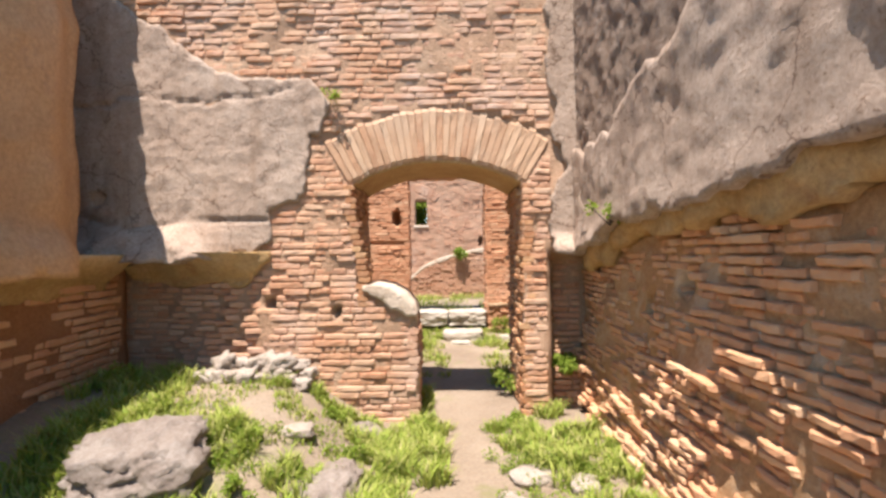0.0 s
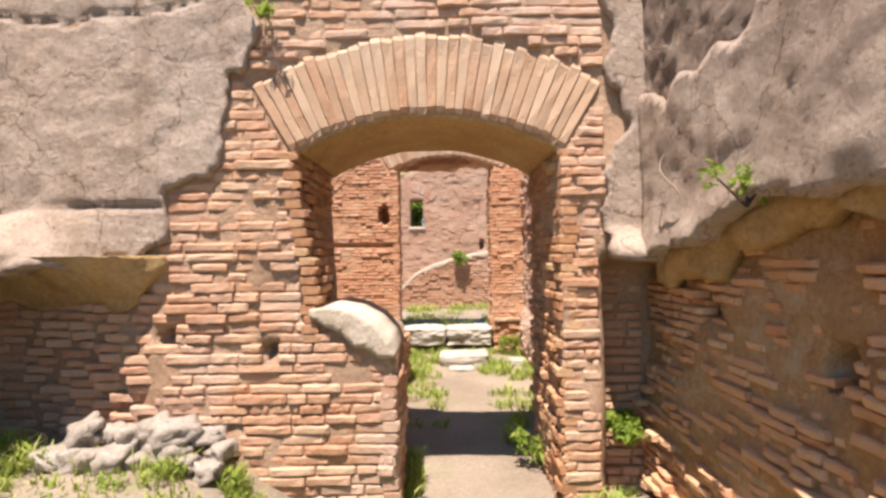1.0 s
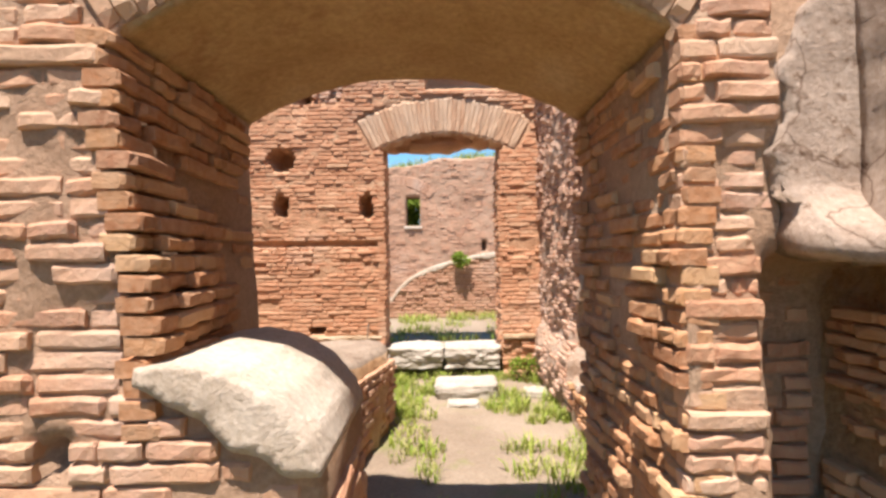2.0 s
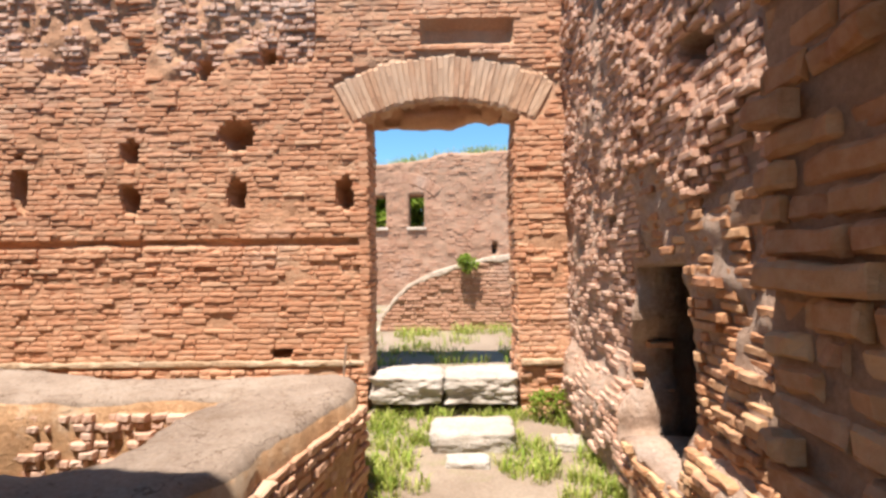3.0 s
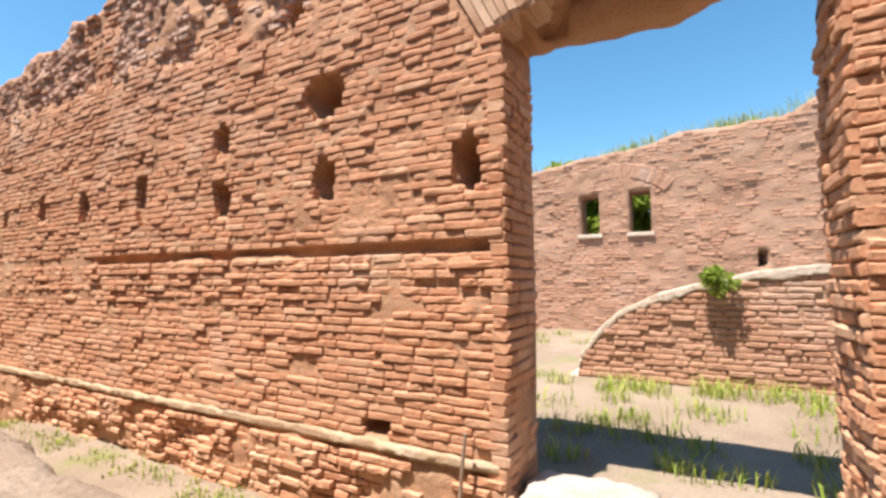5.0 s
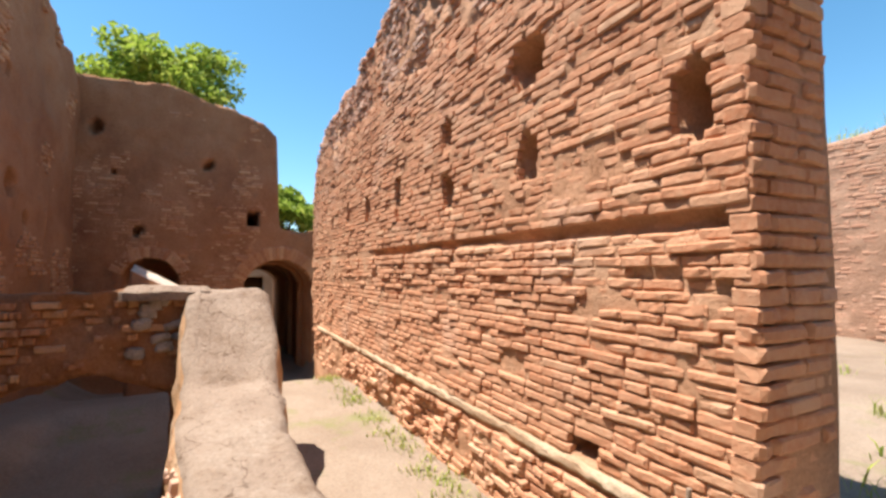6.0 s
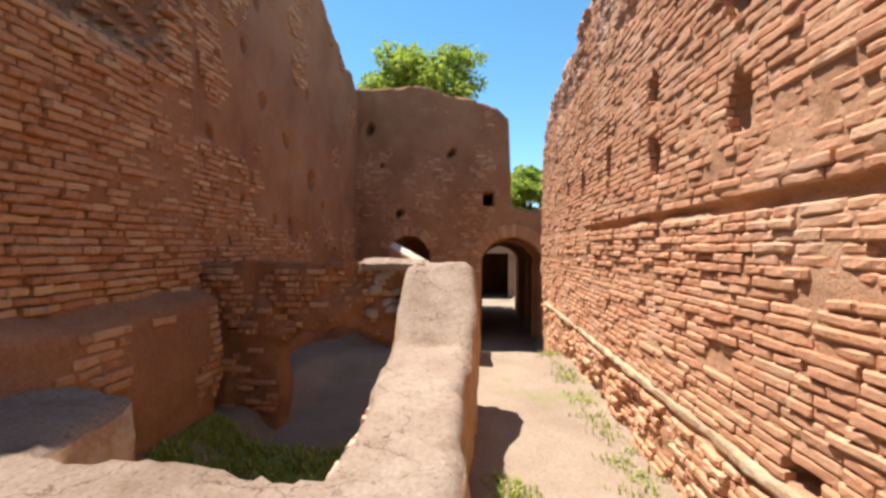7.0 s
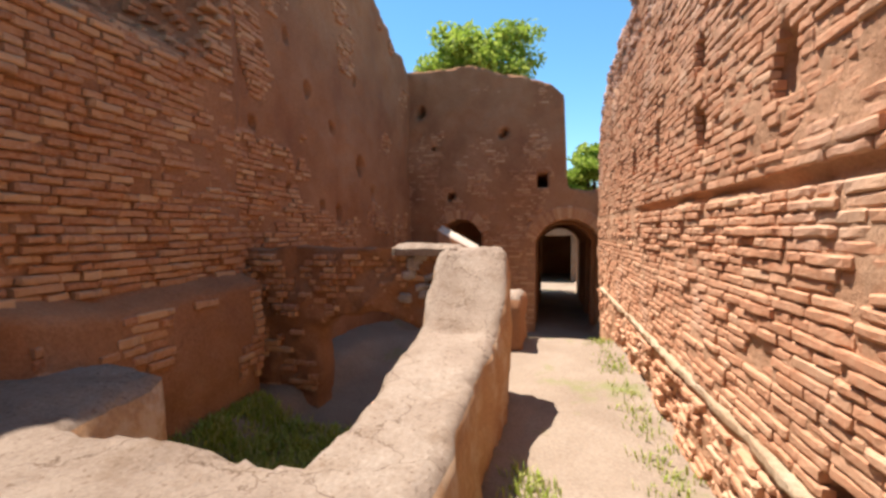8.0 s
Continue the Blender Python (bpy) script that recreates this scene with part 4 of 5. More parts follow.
wall_s = low_body("low_wall", lambda x, y: box_sdf(x, y, -6.95, -6.62, 5.54, 6.14), lambda x, y: 1.35 - 0.55 * (y - 5.56) + 0.25 * (-6.7 - x), ((-7.3, -6.4), (5.3, 6.5)), CREAM, 0.04, 153, side=MORTAR_BROWN, side_rough=0.012, round_off=0.02, floor=-0.7)
tagged(wall_s, "low wall with a steep sloping pale top", "wall", kind="structure")
wall_v = low_body("low_wall", lambda x, y: box_sdf(x, y, -5.9, -4.95, 6.45, 6.87) + 0.02 * fbm(x, y, 3, 158, 3), lambda x, y: 0.58 + 0.03 * fbm(x, y, 2, 159, 2), ((-6.3, -4.05), (6.3, 7.1)), CAP, 0.05, 160, side=MORTAR_BROWN, side_rough=0.02)
tagged(wall_v, "low brick wall with a pale top along the passage", "wall", kind="structure")

# ---- infill in the first doorway ----
PI = Plane((0, 3.783, 0), (1, 0, 0))
top_i = prof([(-0.80, 1.02), (-0.665, 1.035), (-0.557, 1.05), (-0.43, 1.022), (-0.32, 0.955), (-0.245, 0.865), (-0.21, 0.77), (-0.20, 0.6)])
infill = sheet("wall_door_infill", PI, -0.80, -0.20, -0.2, 1.2, 0.03, lambda u, v: np.maximum(v - top_i(u), u + 0.22), lambda u, v: 0.012 * fbm(u, v, 4, 161, 3), lambda u, v: u * 0 - 0.52, MORTAR)
tagged(infill, "low brick infill with a rounded plaster cap", "wall", kind="structure")
cap_i = lambda u, v: np.maximum(np.maximum(v - top_i(u) - 0.045, top_i(u) - 0.005 - 0.11 * ss(-0.66, -0.40, u) + 0.03 * fbm(u, v, 7, 163, 3) - v), np.maximum(np.maximum(u + 0.19, -0.66 - u), 0.83 + 0.03 * fbm(u, v, 8, 164, 3) - v))
sheet("plaster_cap", PI, -0.76, -0.16, 0.35, 1.25, 0.02, cap_i, lambda u, v: 0.045 + 0.01 * fbm(u, v, 6, 162, 4), lambda u, v: u * 0 - 0.54, CREAM, infill, "pale rounded lime plaster cap")

# ---- marble and stones ----
for x0, x1, sd in ((-0.55, 0.07, 1), (0.08, 0.72, 2)):
    b = blob("marble_block", (x1 - x0, 0.52, 0.24), sd, MARBLE, 0.12, 0.05, flat=0.92, subdiv=5)
    tagged(set_at(b, (x0 + x1) / 2, 8.12, 0.09), "chipped white marble threshold block in the doorway", "stone block", "threshold blocks")
for x, y, sx, sy, sz, sd in ((0.30, 7.35, 0.62, 0.40, 0.16, 3), (0.98, 7.25, 0.22, 0.20, 0.10, 4), (0.25, 7.02, 0.30, 0.16, 0.07, 5)):
    b = blob("stepping_stone", (sx, sy, sz), sd, MARBLE, 0.10, 0.05, flat=0.85)
    tagged(set_at(b, x, y, float(ground_height(x, y)) - 0.03), "flat white stone lying in the weeds", "stone", "stepping stones")
for x, y, s, sd in ((-1.62, 2.46, (0.64, 0.64, 0.42), 6), (-0.66, 2.62, (0.52, 0.40, 0.26), 7), (-1.55, 3.15, (0.30, 0.25, 0.16), 8), (-0.62, 3.45, (0.30, 0.24, 0.22), 12)):
    b = blob("boulder", s, sd, STONE, 0.24, 0.12, flat=0.35, subdiv=5)
    tagged(set_at(b, x, y, float(ground_height(x, y)) - 0.15, 20 + sd * 60), "pitted grey boulder half sunk in the grass", "rock", "boulders")
for x, y, sx, sy, sd in ((0.52, 2.78, 0.26, 0.20, 71), (0.78, 2.60, 0.20, 0.16, 72), (0.36, 2.52, 0.16, 0.13, 73), (0.62, 3.02, 0.15, 0.12, 74), (-0.95, 2.95, 0.22, 0.16, 75)):
    b = blob("flat_stone", (sx, sy, 0.07), sd, PALE_STONE, 0.2, 0.08, subdiv=3, flat=0.6)
    tagged(set_at(b, x, y, float(ground_height(x, y)) - 0.02, sd * 41), "flat pale stone beside the earth path", "stone", "path stones")
rs = random.Random(3)
for i in range(15):
    low = i < 8
    x = -1.84 + i * 0.105 if low else -1.74 + (i - 8) * 0.115
    x += rs.uniform(-0.02, 0.02)
    size = rs.uniform(0.09, 0.15)
    b = blob("rubble_stone", (size * rs.uniform(1.1, 1.5), size, size * 0.8), 20 + i, PALE_STONE, 0.40, 0.08, subdiv=3, flat=0.85)
    y = 3.58 if low else 3.66
    z = float(ground_height(x, y)) + (0.0 if low else 0.085)
    tagged(set_at(b, x, y + rs.uniform(-0.02, 0.02), z - 0.015, rs.uniform(0, 360), rs.uniform(-15, 15)), "pale loose stone in a row against the wall", "stone", "row of loose stones")

# ---- stick at the doorway ----
bm = bmesh.new()
bmesh.ops.create_cone(bm, cap_ends=True, segments=8, radius1=0.012, radius2=0.009, depth=0.62)
me = bpy.data.meshes.new("stick")
bm.to_mesh(me)
bm.free()
me.materials.append(WOOD)
stick = new("stick", me)
stick.matrix_basis = pose(-0.79, 7.88, 0.29, -4, 4, 0)
tagged(stick, "thin grey wooden stick leaning against the brick wall", "stick")


curve = bpy.data.curves.new("root", "CURVE")
curve.dimensions, curve.bevel_depth, curve.bevel_resolution = "3D", 0.004, 2
spline = curve.splines.new("POLY")
spline.points.add(11)
for k in range(12):
    a = k / 11
    spline.points[k].co = (1.045 - 0.03 * math.sin(a * 3.1), 3.45 - 0.10 * a + 0.03 * math.sin(a * 5), 1.80 - 0.20 * a, 1)
curve.materials.append(WOOD)
tagged(new("root", curve), "thin dry root hanging from grey plaster", "root")

# ---- plants ----
def blades(name, spots, seed, material, parent=None):
    """Tufts of grass: x, y, z, radius, count, height."""
    rng = random.Random(seed)
    verts, faces = [], []
    for x, y, z, r, count, h in spots:
        for _ in range(int(count * 1.5)):
            a, d = rng.uniform(0, 6.283), r * math.sqrt(rng.random())
            px, py = x + d * math.cos(a), y + d * math.sin(a)
            pz = float(ground_height(px, py)) if z is None else z
            hh, w, t, lean = h * rng.uniform(0.3, 1.2), rng.uniform(0.0016, 0.0042) * (2.4 if rng.random() < 0.2 else 1.0), rng.uniform(0, 6.283), rng.uniform(0.2, 1.1)
            lx, ly, wx, wy = math.cos(t) * lean * hh, math.sin(t) * lean * hh, -math.sin(t) * w, math.cos(t) * w
            k = len(verts)
            verts += [(px - wx, py - wy, pz - 0.02), (px + wx, py + wy, pz - 0.02), (px + lx * 0.4 + wx, py + ly * 0.4 + wy, pz + hh * 0.6), (px + lx * 0.4 - wx, py + ly * 0.4 - wy, pz + hh * 0.6), (px + lx, py + ly, pz + hh * 0.92)]
            faces += [(k, k + 1, k + 2, k + 3), (k + 3, k + 2, k + 4)]
    return mesh_object(name, verts, faces, material, parent, False)


def leaves(name, clumps, seed, material, size, parent=None):
    """Small leaves in uneven clumps: x, y, z, rx, ry, rz, count."""
    rng = random.Random(seed)
    verts, faces = [], []
    for x, y, z, rx, ry, rz, count in clumps:
        for _ in range(count):
            d = Vector((rng.gauss(0, 1), rng.gauss(0, 1), rng.gauss(0, 1))).normalized() * rng.random() ** 0.45
            c = Vector((x + d.x * rx, y + d.y * ry, z + d.z * rz))
            s = size * rng.uniform(0.5, 1.3)
            q = Euler((rng.uniform(-1.1, 1.1), rng.uniform(-1.1, 1.1), rng.uniform(0, 6.28))).to_matrix()
            k = len(verts)
            for a, b, e in ((-0.9, 0, 0), (-0.1, -0.42, 0.12), (1, 0, -0.1), (-0.1, 0.42, 0.12)):
                verts.append(tuple(c + q @ Vector((a * s, b * s, e * s))))
            faces += [(k, k + 1, k + 2), (k, k + 2, k + 3)]
    return mesh_object(name, verts, faces, material, parent, False)


rg = random.Random(11)
tufts = []
for _ in range(420):
    x, y = rg.uniform(-2.3, -0.25), rg.uniform(1.6, 3.6)
    lush = float(fbm(x, y, 1.9, 301, 3))
    if lush > -0.05:
        tufts.append((x, y, None, rg.uniform(0.04, 0.10), int(70 + 60 * lush), rg.uniform(0.05, 0.10) + 0.05 * lush))
    elif rg.random() < 0.25:
        tufts.append((x, y, None, 0.10, 26, 0.05))
for _ in range(110):
    x, y = rg.uniform(0.32, 1.08), rg.uniform(2.3, 3.75)
    lush = float(fbm(x, y, 2.4, 302, 3))
    if lush > -0.1:
        tufts.append((x, y, None, rg.uniform(0.04, 0.08), 70, rg.uniform(0.05, 0.12)))
for _ in range(40):
    tufts.append((rg.uniform(-0.30, 0.02), rg.uniform(2.7, 3.72), None, 0.06, 50, rg.uniform(0.06, 0.13)))
for _ in range(26):
    tufts.append((rg.uniform(-0.24, -0.14), rg.uniform(3.3, 4.5), None, 0.05, 40, 0.10))
for _ in range(22):
    tufts.append((rg.uniform(-2.6, -1.9), rg.uniform(3.2, 3.7), None, 0.08, 50, 0.13))
grass_a = blades("grass", tufts, 1, GRASS)
tagged(grass_a, "bright green low grass and weeds in sun", "grass", kind="stuff")
tufts = []
for _ in range(100):
    x, y = rg.uniform(-0.55, 1.15), rg.uniform(6.5, 7.95)
    if abs(x - 0.2) > 0.25 or y > 7.5:
        tufts.append((x, y, None, 0.09, 38, 0.10))
for _ in range(90):
    tufts.append((rg.uniform(-6.0, -0.8), 7.80 + rg.gauss(0, 0.07), None, 0.10, 9, 0.055))
for _ in range(330):
    x, y = rg.uniform(-3.1, -1.2), rg.uniform(4.8, 6.2)
    if float(fbm(x, y, 1.6, 303, 3)) + 0.5 * (5.6 - y) > -0.35:
        tufts.append((x, y, None, 0.11, 50, rg.uniform(0.04, 0.10)))
for _ in range(24):
    tufts.append((rg.uniform(0.5, 1.1), rg.uniform(4.4, 6.0), None, 0.09, 32, 0.10))
for _ in range(22):
    tufts.append((rg.choice((rg.uniform(-0.25, 0.0), rg.uniform(0.75, 1.1))), rg.uniform(4.9, 6.5), None, 0.09, 26, 0.08))
for _ in range(40):
    tufts.append((rg.uniform(-2.3, -0.9), rg.uniform(6.95, 7.2), None, 0.08, 18, 0.07))
grass_b = blades("grass", tufts, 2, GRASS)
tagged(grass_b, "patchy green grass along the foot of the walls", "grass", kind="stuff")
tufts = []
for _ in range(60):
    tufts.append((rg.uniform(-1.5, 6), 11.25 - abs(rg.gauss(0, 0.35)), None, 0.16, 34, 0.15))
for _ in range(60):
    tufts.append((rg.uniform(-4, 5), rg.uniform(8.8, 15.5), None, 0.2, 28, 0.14))
for _ in range(70):
    x = rg.uniform(-4, 6)
    tufts.append((x, 16.5, float(top_f(x)), 0.3, 24, 0.22))
for _ in range(14):
    tufts.append((rg.uniform(-0.6, 1.2), rg.uniform(8.65, 9.9), None, 0.14, 40, 0.12))
grass_c = blades("grass", tufts, 4, GRASS)
tagged(grass_c, "taller green grass growing in the court", "grass", kind="stuff")


weed_spots = []
for _ in range(330):
    x, y = rg.choice(((rg.uniform(-1.9, -0.3), rg.uniform(1.9, 3.45)), (rg.uniform(0.3, 1.0), rg.uniform(2.4, 3.7)), (rg.uniform(-0.45, 1.1), rg.uniform(7.3, 7.92))))
    if float(fbm(x, y, 2.6, 304, 3)) > -0.05:
        weed_spots.append((x, y, float(ground_height(x, y)) + 0.03, 0.07, 0.07, 0.045, 46))
weeds = leaves("weeds", weed_spots, 9, LEAF, 0.013)
tagged(weeds, "small bright green leafy weeds among the grass", "weeds", kind="stuff")


def shrub(x, y, z, r, count, seed, label, size=0.03):
    root = new("shrub", None)
    rng = random.Random(seed)
    cl = [(rng.gauss(0, r * 0.5), rng.gauss(0, r * 0.4), rng.uniform(0.1, 1.2) * r, r * 0.5, r * 0.5, r * 0.5, count // 6) for _ in range(6)]
    leaves("foliage", cl, seed, LEAF, size, root)
    bm = bmesh.new()
    for c in cl:
        top = Vector(c[:3])
        m = Matrix.Translation(top / 2) @ top.to_track_quat("Z", "Y").to_matrix().to_4x4()
        bmesh.ops.create_cone(bm, cap_ends=True, segments=5, radius1=0.006, radius2=0.002, depth=top.length, matrix=m)
    part("stem", bm, BARK, root)
    root.location = (x, y, z)
    return tagged(root, label, "shrub")


for i, (x, y, rad) in enumerate(((-0.62, 3.05, 0.10), (-0.80, 3.38, 0.09), (-1.10, 2.35, 0.08), (-0.12, 3.40, 0.08), (0.55, 3.66, 0.08), (-2.42, 3.42, 0.13), (-1.45, 2.0, 0.08))):
    shrub(x, y, float(ground_height(x, y)) - 0.02, rad, 260, 60 + i, "low leafy green weed growing in the grass", 0.018)
shrub(1.04, 3.97, 0.33, 0.13, 620, 31, "dark green leafy weed in a shaded wall corner")
shrub(1.05, 2.90, 1.50, 0.10, 200, 32, "small yellow-green weed growing on a plaster lip", 0.02)
shrub(0.47, 11.3, 1.12, 0.20, 420, 33, "small green bush rooted in a low wall top", 0.04)
shrub(-0.88, 3.70, 2.58, 0.07, 90, 34, "tiny dry weed growing at the plaster edge", 0.018)
shrub(1.0, 7.8, 0.02, 0.16, 260, 35, "green weed at the foot of the door jamb", 0.03)
shrub(0.62, 4.35, 0.0, 0.16, 300, 36, "green weed in the shade behind the arch", 0.03)


def tree(x, y, z, trunk_h, crown, count, seed, label, size=0.16):
    root = new("tree", None)
    rng = random.Random(seed)
    bm = bmesh.new()
    bmesh.ops.create_cone(bm, cap_ends=True, segments=10, radius1=0.22, radius2=0.12, depth=trunk_h, matrix=Matrix.Translation((0, 0, trunk_h / 2)))
    part("trunk", bm, BARK, root)
    clumps = []
    for _ in range(44):
        d = Vector((rng.gauss(0, 1), rng.gauss(0, 1), rng.gauss(0, 1))).normalized() * rng.uniform(0.45, 1.0)
        c = Vector((d.x * crown[0], d.y * crown[1], trunk_h + crown[2] * (0.75 + d.z)))
        clumps.append((*c, crown[0] * 0.33, crown[1] * 0.33, crown[2] * 0.27, count // 44))
    for c in clumps[:9]:
        start = Vector((0, 0, trunk_h * rng.uniform(0.6, 0.98)))
        way = Vector(c[:3]) - start
        bm = bmesh.new()
        bmesh.ops.create_cone(bm, cap_ends=True, segments=6, radius1=0.07, radius2=0.015, depth=way.length, matrix=Matrix.Translation(start + way / 2) @ way.to_track_quat("Z", "Y").to_matrix().to_4x4())
        part("limb", bm, BARK, root)
    leaves("crown", clumps, seed, LEAF, size, root)
    root.location = (x, y, z)
    return tagged(root, label, "tree")


tree(-13.6, 5.35, 0.1, 4.75, (1.9, 1.85, 1.35), 11000, 41, "broad green fig tree rising behind the tower wall", 0.12)
tree(-17.0, 8.7, 0.1, 2.3, (1.5, 1.2, 1.0), 4000, 42, "green tree behind the passage wall")
for i, (x, y, h) in enumerate(((-2.9, 19.2, 2.2), (-0.9, 19.2, 2.2), (-8.5, 22.0, 2.6), (1.2, 20.0, 2.0))):
    tree(x, y, 0.1, h, (1.5, 1.1, 1.2), 5000, 50 + i, "dense green tree behind the far wall")

# ---- bricks of the walls ----
lay_bricks(wall_1, P1, -2.9, 0.90, -0.05, 3.6, lambda u, v: bare1(u, v) & ((u < 0.845) | (v > 1.36)), front1, BRICK_TAN, 201, near=(-0.2, 1.2), depth=0.065, proud=0.012, rough=0.009, missing=0.015, course=0.053, lengths=(0.10, 0.29))
lay_bricks(wall_1, P1, 0.97, 1.2, -0.05, 1.30, lambda u, v: u < 99, front1, BRICK_TAN, 207, proud=0.02, rough=0.012, missing=0.05, course=0.053)
fan(wall_1, P1, -0.04, 0.69, 1.415, 1.83, 30.5, 32, zero, VOUSSOIR, 202, proud=0.002)
# right door side: darker brown brick carries the arch's shade in its colour
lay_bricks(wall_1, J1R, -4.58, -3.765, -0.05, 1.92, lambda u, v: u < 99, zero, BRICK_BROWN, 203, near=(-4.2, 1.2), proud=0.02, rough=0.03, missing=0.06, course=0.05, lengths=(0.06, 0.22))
lay_bricks(wall_1, J1L, 3.765, 4.58, 0.9, 1.92, lambda u, v: u < 99, lambda u, v: worn_jamb(v) * ss(4.45, 3.95, u), BRICK_BROWN, 204, near=(4.2, 1.4), proud=0.014, rough=0.02, missing=0.14, course=0.05, lengths=(0.07, 0.22))
lay_bricks(infill, Plane((-0.22, 0, 0), (0, 1, 0)), 3.77, 4.26, -0.05, 0.76, lambda u, v: u < 99, zero, BRICK_TAN, 206, near=(4.0, 0.3), proud=0.02)
lay_bricks(wall_2, P2, -7.6, 1.3, -0.1, 0.39, bare2, front2, BRICK_RED, 215, near=(-1.2, 0.2), proud=0.018, rough=0.022, missing=0.11, course=0.048, lengths=(0.07, 0.22))
lay_bricks(wall_2, P2, -7.7, -0.9, 2.7, 4.3, lambda u, v: (solid2(u, v) < -0.03) & (hole_depth(u, v, holes2) < 0.35) & upper2(u, v), front2, BRICK_WORN, 216, proud=0.022, rough=0.030, missing=0.14, course=0.05, lengths=(0.05, 0.16))
lay_bricks(wall_2, P2, -7.9, 1.3, 0.455, 1.16, bare2, front2, BRICK_RED, 211, near=(-1.4, 0.9), loose=110, depth=0.05, proud=0.010, rough=0.005, missing=0.0, course=0.047, lengths=(0.11, 0.28))
lay_bricks(wall_2, P2, -7.9, 1.3, 1.16, 1.49, bare2, front2, BRICK_RED, 217, near=(-1.6, 1.3), loose=90, depth=0.07, proud=0.014, rough=0.014, missing=0.10, course=0.045, lengths=(0.10, 0.28))
lay_bricks(wall_2, P2, -7.9, 1.3, 1.545, 4.3, bare2, front2, BRICK_RED, 218, near=(-1.6, 1.9), loose=100, depth=0.05, proud=0.011, rough=0.006, missing=0.01, course=0.047, lengths=(0.10, 0.26))
fan(wall_2, P2, 0.11, 1.05, 1.73, 2.15, 28.0, 38, zero, VOUSSOIR, 212, proud=0.0)
lay_bricks(wall_2, J2R, -8.44, -7.985, 0.25, 2.5, lambda u, v: u < 99, zero, BRICK_RED, 213, near=(-8.2, 1.4), proud=0.02, rough=0.012)
lay_bricks(wall_2, J2L, 7.985, 8.44, 0.25, 2.5, lambda u, v: u < 99, zero, BRICK_RED, 214, near=(8.2, 1.4), proud=0.02, rough=0.012)
# shaded walls of room one take the lightened brick in place of bounce
lay_bricks(wall_ra, PRA, -4.06, 1.5, 0.80, 1.6, lambda u, v: (v < lip_ra(u) - 0.13 - 0.15 * fbm(u, v * 0.2, 2.4, 188, 4)) & (hole_depth(u, v, [(-3.45, 1.12, 0.045, 0.045), (-2.75, 1.0, 0.06, 0.05), (-2.3, 1.15, 0.06, 0.045)]) < 0.4), front_ra, BRICK_ORANGE, 220, near=(-2.6, 1.1), loose=150, proud=0.016, rough=0.034, missing=0.08, course=0.041, lengths=(0.06, 0.22), wave=0.02)
lay_bricks(wall_ra, PRA, -4.06, 1.5, -0.05, 0.80, lambda u, v: (v < lip_ra(u) - 0.13 - 0.15 * fbm(u, v * 0.2, 2.4, 188, 4)) & (hole_depth(u, v, [(-3.45, 1.12, 0.045, 0.045), (-2.75, 1.0, 0.06, 0.05), (-2.3, 1.15, 0.06, 0.045)]) < 0.4), front_ra, BRICK_ORANGE, 221, near=(-2.4, 0.6), loose=150, proud=0.020, rough=0.036, missing=0.07, course=0.042, lengths=(0.07, 0.25), wave=0.02)
lay_bricks(wall_la, PLA, 0.0, 3.9, 0.0, 1.35, lambda u, v: u < 99, zero, BRICK_ORANGE, 222, near=(3.0, 0.8), proud=0.022, rough=0.03, missing=0.02, lengths=(0.10, 0.34))
rb_ok = lambda u, v: (door_rb(u, v) > 0.02) & (v > 0.02)
rb_high = lambda u, v: v + 0.25 * fbm(u, v, 1.1, 239, 3) > 1.75
lay_bricks(wall_rb, PRB, -8.0, -6.45, 0.0, 2.1, lambda u, v: rb_ok(u, v) & ~rb_high(u, v), front_rb, BRICK_WORN, 223, near=(-6.9, 1.0), loose=150, depth=0.06, proud=0.014, rough=0.014, missing=0.05, course=0.041, lengths=(0.06, 0.19), wave=0.012)
lay_bricks(wall_rb, PRB, -6.45, -4.6, 0.0, 2.1, lambda u, v: rb_ok(u, v) & ~rb_high(u, v), front_rb, BRICK_BROWN, 235, near=(-5.8, 1.2), loose=150, proud=0.014, rough=0.02, missing=0.04, course=0.046, lengths=(0.06, 0.20), wave=0.012)
lay_bricks(wall_rb, PRB, -8.0, -4.6, 1.4, 3.7, lambda u, v: rb_ok(u, v) & rb_high(u, v), front_rb, BRICK_WORN, 236, depth=0.06, proud=0.014, rough=0.026, missing=0.09, course=0.038, lengths=(0.04, 0.13), wave=0.016)
# brown tone of these bricks adds to the shade inside the low opening
lay_bricks(wall_rb, Plane((0, 6.63, 0), (1, 0, 0)), 1.24, 1.47, 0.32, 1.26, lambda u, v: u < 99, zero, BRICK_BROWN, 237, proud=0.01, rough=0.015, missing=0.3, course=0.046, lengths=(0.06, 0.16))
lay_bricks(wall_rb, Plane((0, 7.4, 0), (1, 0, 0)), 1.85, 4.3, 0.0, 1.7, lambda u, v: u < 99, zero, BRICK_BROWN, 238, proud=0.02, rough=0.015, missing=0.08)
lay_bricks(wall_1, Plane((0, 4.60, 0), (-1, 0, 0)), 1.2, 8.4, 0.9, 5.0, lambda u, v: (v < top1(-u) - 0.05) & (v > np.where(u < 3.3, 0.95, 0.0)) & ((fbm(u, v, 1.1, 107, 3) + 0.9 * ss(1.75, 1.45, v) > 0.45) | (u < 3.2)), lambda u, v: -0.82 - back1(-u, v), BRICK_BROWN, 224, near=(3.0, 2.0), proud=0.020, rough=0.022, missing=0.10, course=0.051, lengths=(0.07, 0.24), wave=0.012)
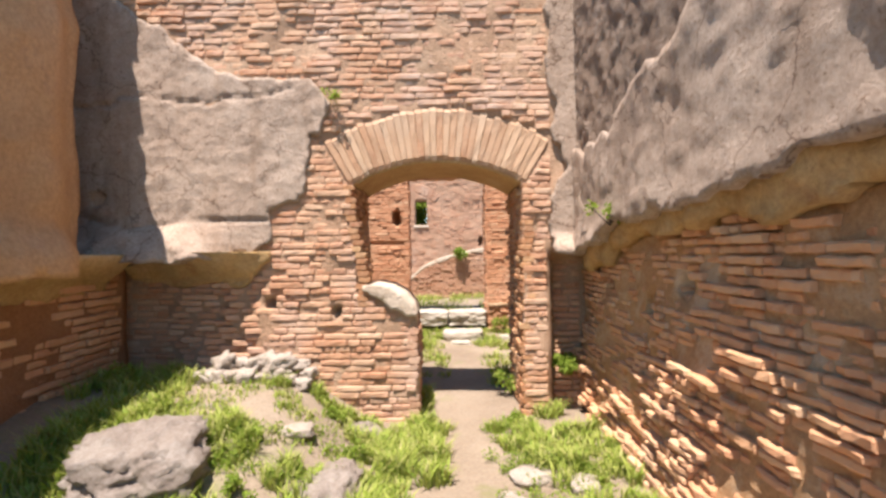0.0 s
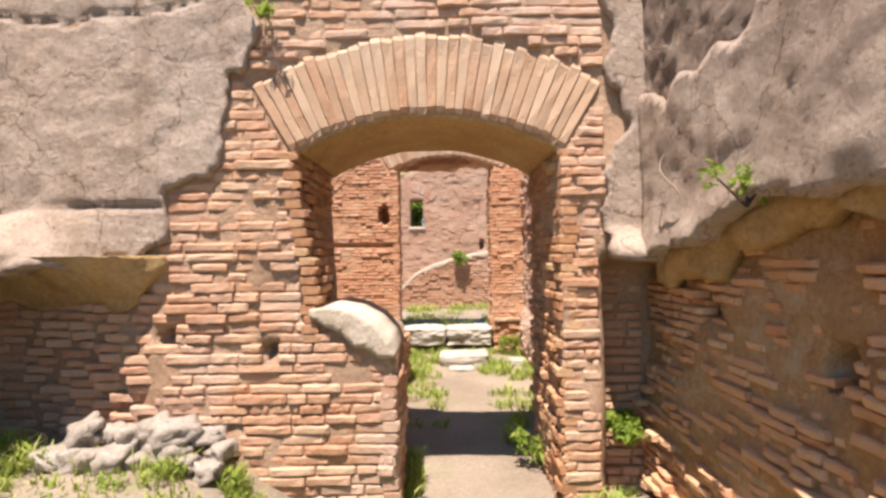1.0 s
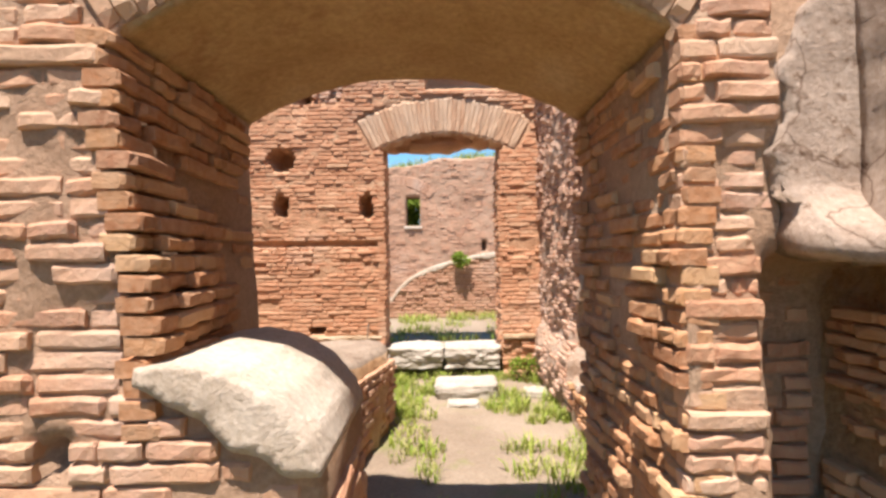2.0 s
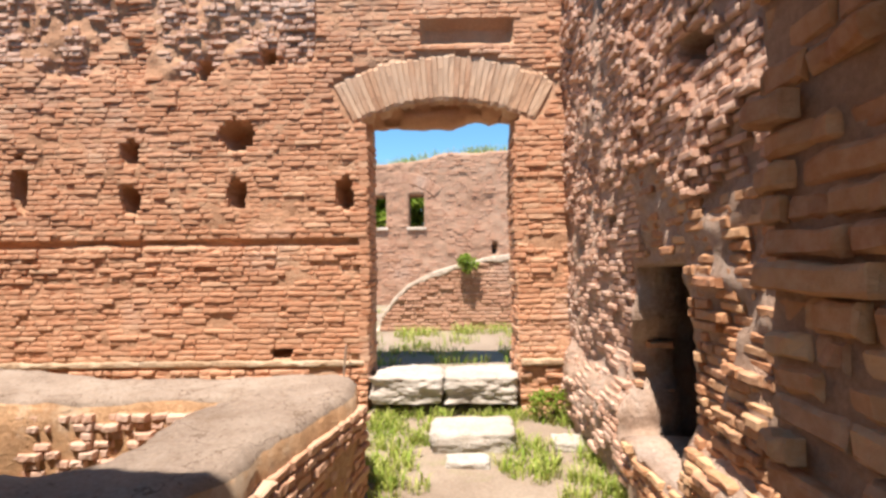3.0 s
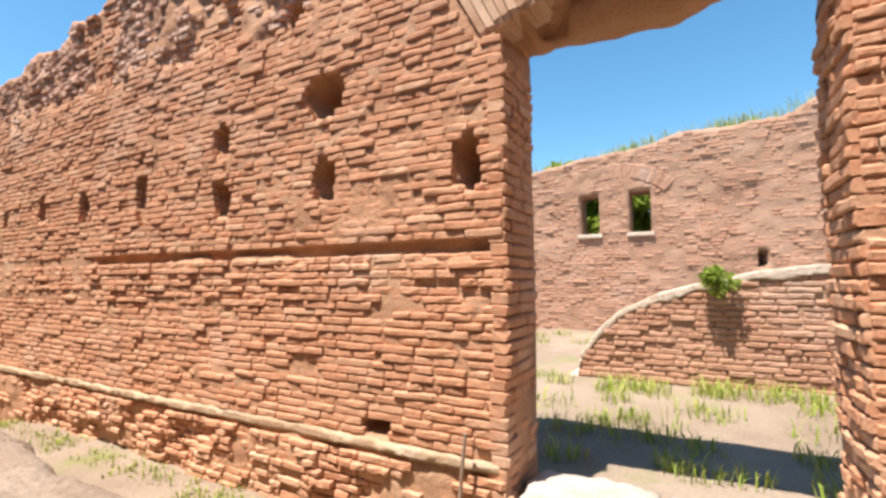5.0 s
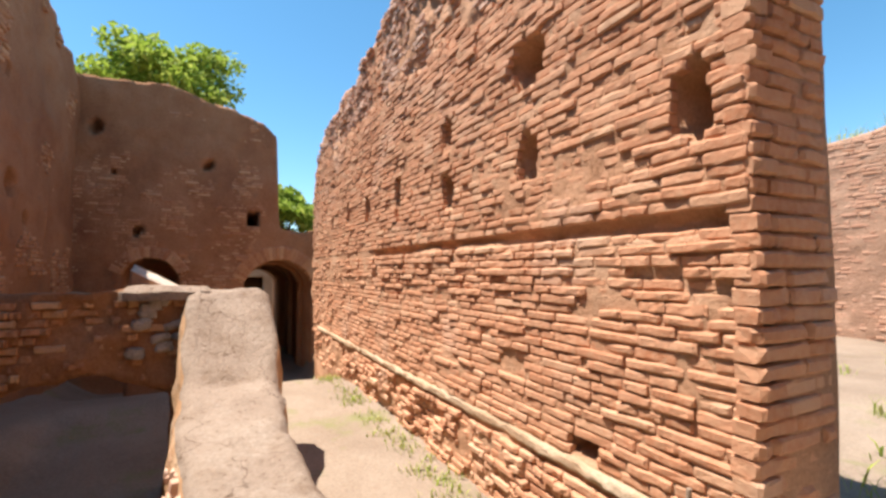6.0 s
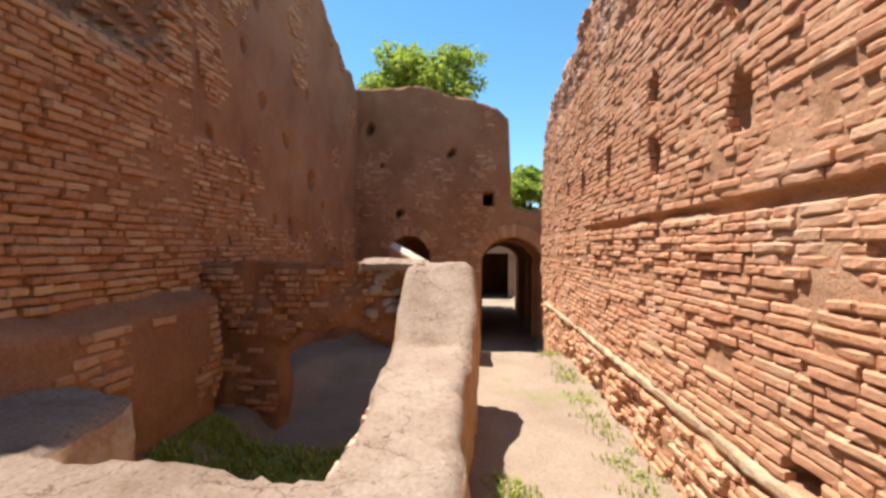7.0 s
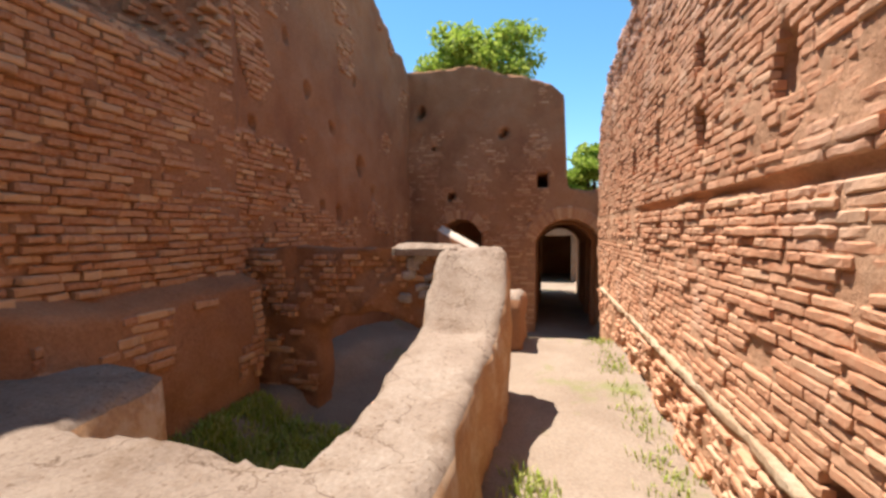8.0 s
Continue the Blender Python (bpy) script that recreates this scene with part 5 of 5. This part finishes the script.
lay_bricks(wall_t, PT, 4.5, 8.5, -0.7, 4.4, lambda u, v: (solid_t(u, v) < -0.02) & (niche_t(u, v) > 0.03) & (hole_depth(u, v, holes_t) < 0.4) & (fbm(u, v, 0.9, 108, 4) + 0.5 * ss(1.9, 1.2, v) * ss(6.0, 6.4, u) > 0.12), lambda u, v: 0.03 * fbm(u, v, 1.8, 112, 5), BRICK_BROWN, 225, near=(6.7, 1.2), proud=0.006, rough=0.008, missing=0.10, course=0.05)
lay_bricks(wall_c, PC, 4.35, 6.4, -0.2, 1.12, lambda u, v: hole_c(u, v) > 0.02, lambda u, v: 0.06 * fbm(u, v, 3, 152, 4), BRICK_BROWN, 226, near=(5.2, 0.6), proud=0.02, rough=0.04, missing=0.28, course=0.055, lengths=(0.05, 0.17), wave=0.02)
lay_bricks(wall_f, PF, -9, 6.5, 0.1, 4.9, lambda u, v: (solid_f(u, v) < -0.02) & (slit_f(u, v) > 0.02) & ((np.abs(np.hypot(u + 1.2, v - 2.15) - 1.46) > 0.17) | (np.abs(u + 1.2) > 1.1) | (v < 3.1)), front_f, BRICK_PINK, 227, near=(0.0, 2.0), proud=0.006, rough=0.008, missing=0.05, course=0.066, lengths=(0.16, 0.36))
lay_bricks(wall_l, PL, -1.0, 6.5, 0.1, 1.45, lambda u, v: v < top_l(u) - 0.05, lambda u, v: 0.012 * fbm(u, v, 3, 132, 4), BRICK_PINK, 228, near=(0.2, 0.7), proud=0.022, missing=0.03)
fan(wall_f, PF, -1.2, 2.15, 1.30, 1.62, 44.0, 30, front_f, BRICK_PINK, 229, proud=0.008)
some = lambda seed, cut: lambda u, v: fbm(u, v, 1.8, seed, 3) > cut
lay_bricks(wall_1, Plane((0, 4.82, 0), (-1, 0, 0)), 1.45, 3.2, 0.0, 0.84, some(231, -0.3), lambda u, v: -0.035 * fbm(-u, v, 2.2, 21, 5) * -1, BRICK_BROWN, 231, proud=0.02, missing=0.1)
lay_bricks(bench, Plane((0, 6.37, 0), (1, 0, 0)), -3.35, -1.25, -0.2, 0.9, lambda u, v: v < bench_top(u, u * 0 + 6.6) - 0.08, lambda u, v: 0.03 * fbm(u, v, 4, 244, 3), BRICK_WORN, 232, near=(-1.6, 0.4), loose=120, proud=0.022, rough=0.04, missing=0.10, course=0.047, lengths=(0.05, 0.12), wave=0.03)
lay_bricks(bench, Plane((-0.405, 6.4, 0), (0.1867, 0.9824, 0)), -1.75, 0.15, 0.0, 0.52, some(234, -2), zero, BRICK_TAN, 234, near=(-0.9, 0.3), proud=0.05, rough=0.014, missing=0.0, course=0.05, lengths=(0.07, 0.20), wave=0.015)
fan(wall_t, PT, 7.545, 0.908, 0.622, 0.86, 68.0, 28, zero, BRICK_BROWN, 241, proud=0.03)
fan(wall_t, PT, 5.535, 1.125, 0.41, 0.60, 70.0, 18, zero, BRICK_BROWN, 242, proud=0.03)
rh = random.Random(17)
for i in range(14):
    q = blob("stone", (0.07, rh.uniform(0.07, 0.14), rh.uniform(0.05, 0.09)), 60 + i, PALE_STONE, 0.3, 0.06, wall_c, 3)
    q.matrix_basis = pose(-3.43, rh.uniform(5.96, 6.36), rh.uniform(0.72, 1.08), rh.uniform(-20, 20), 0, 0)
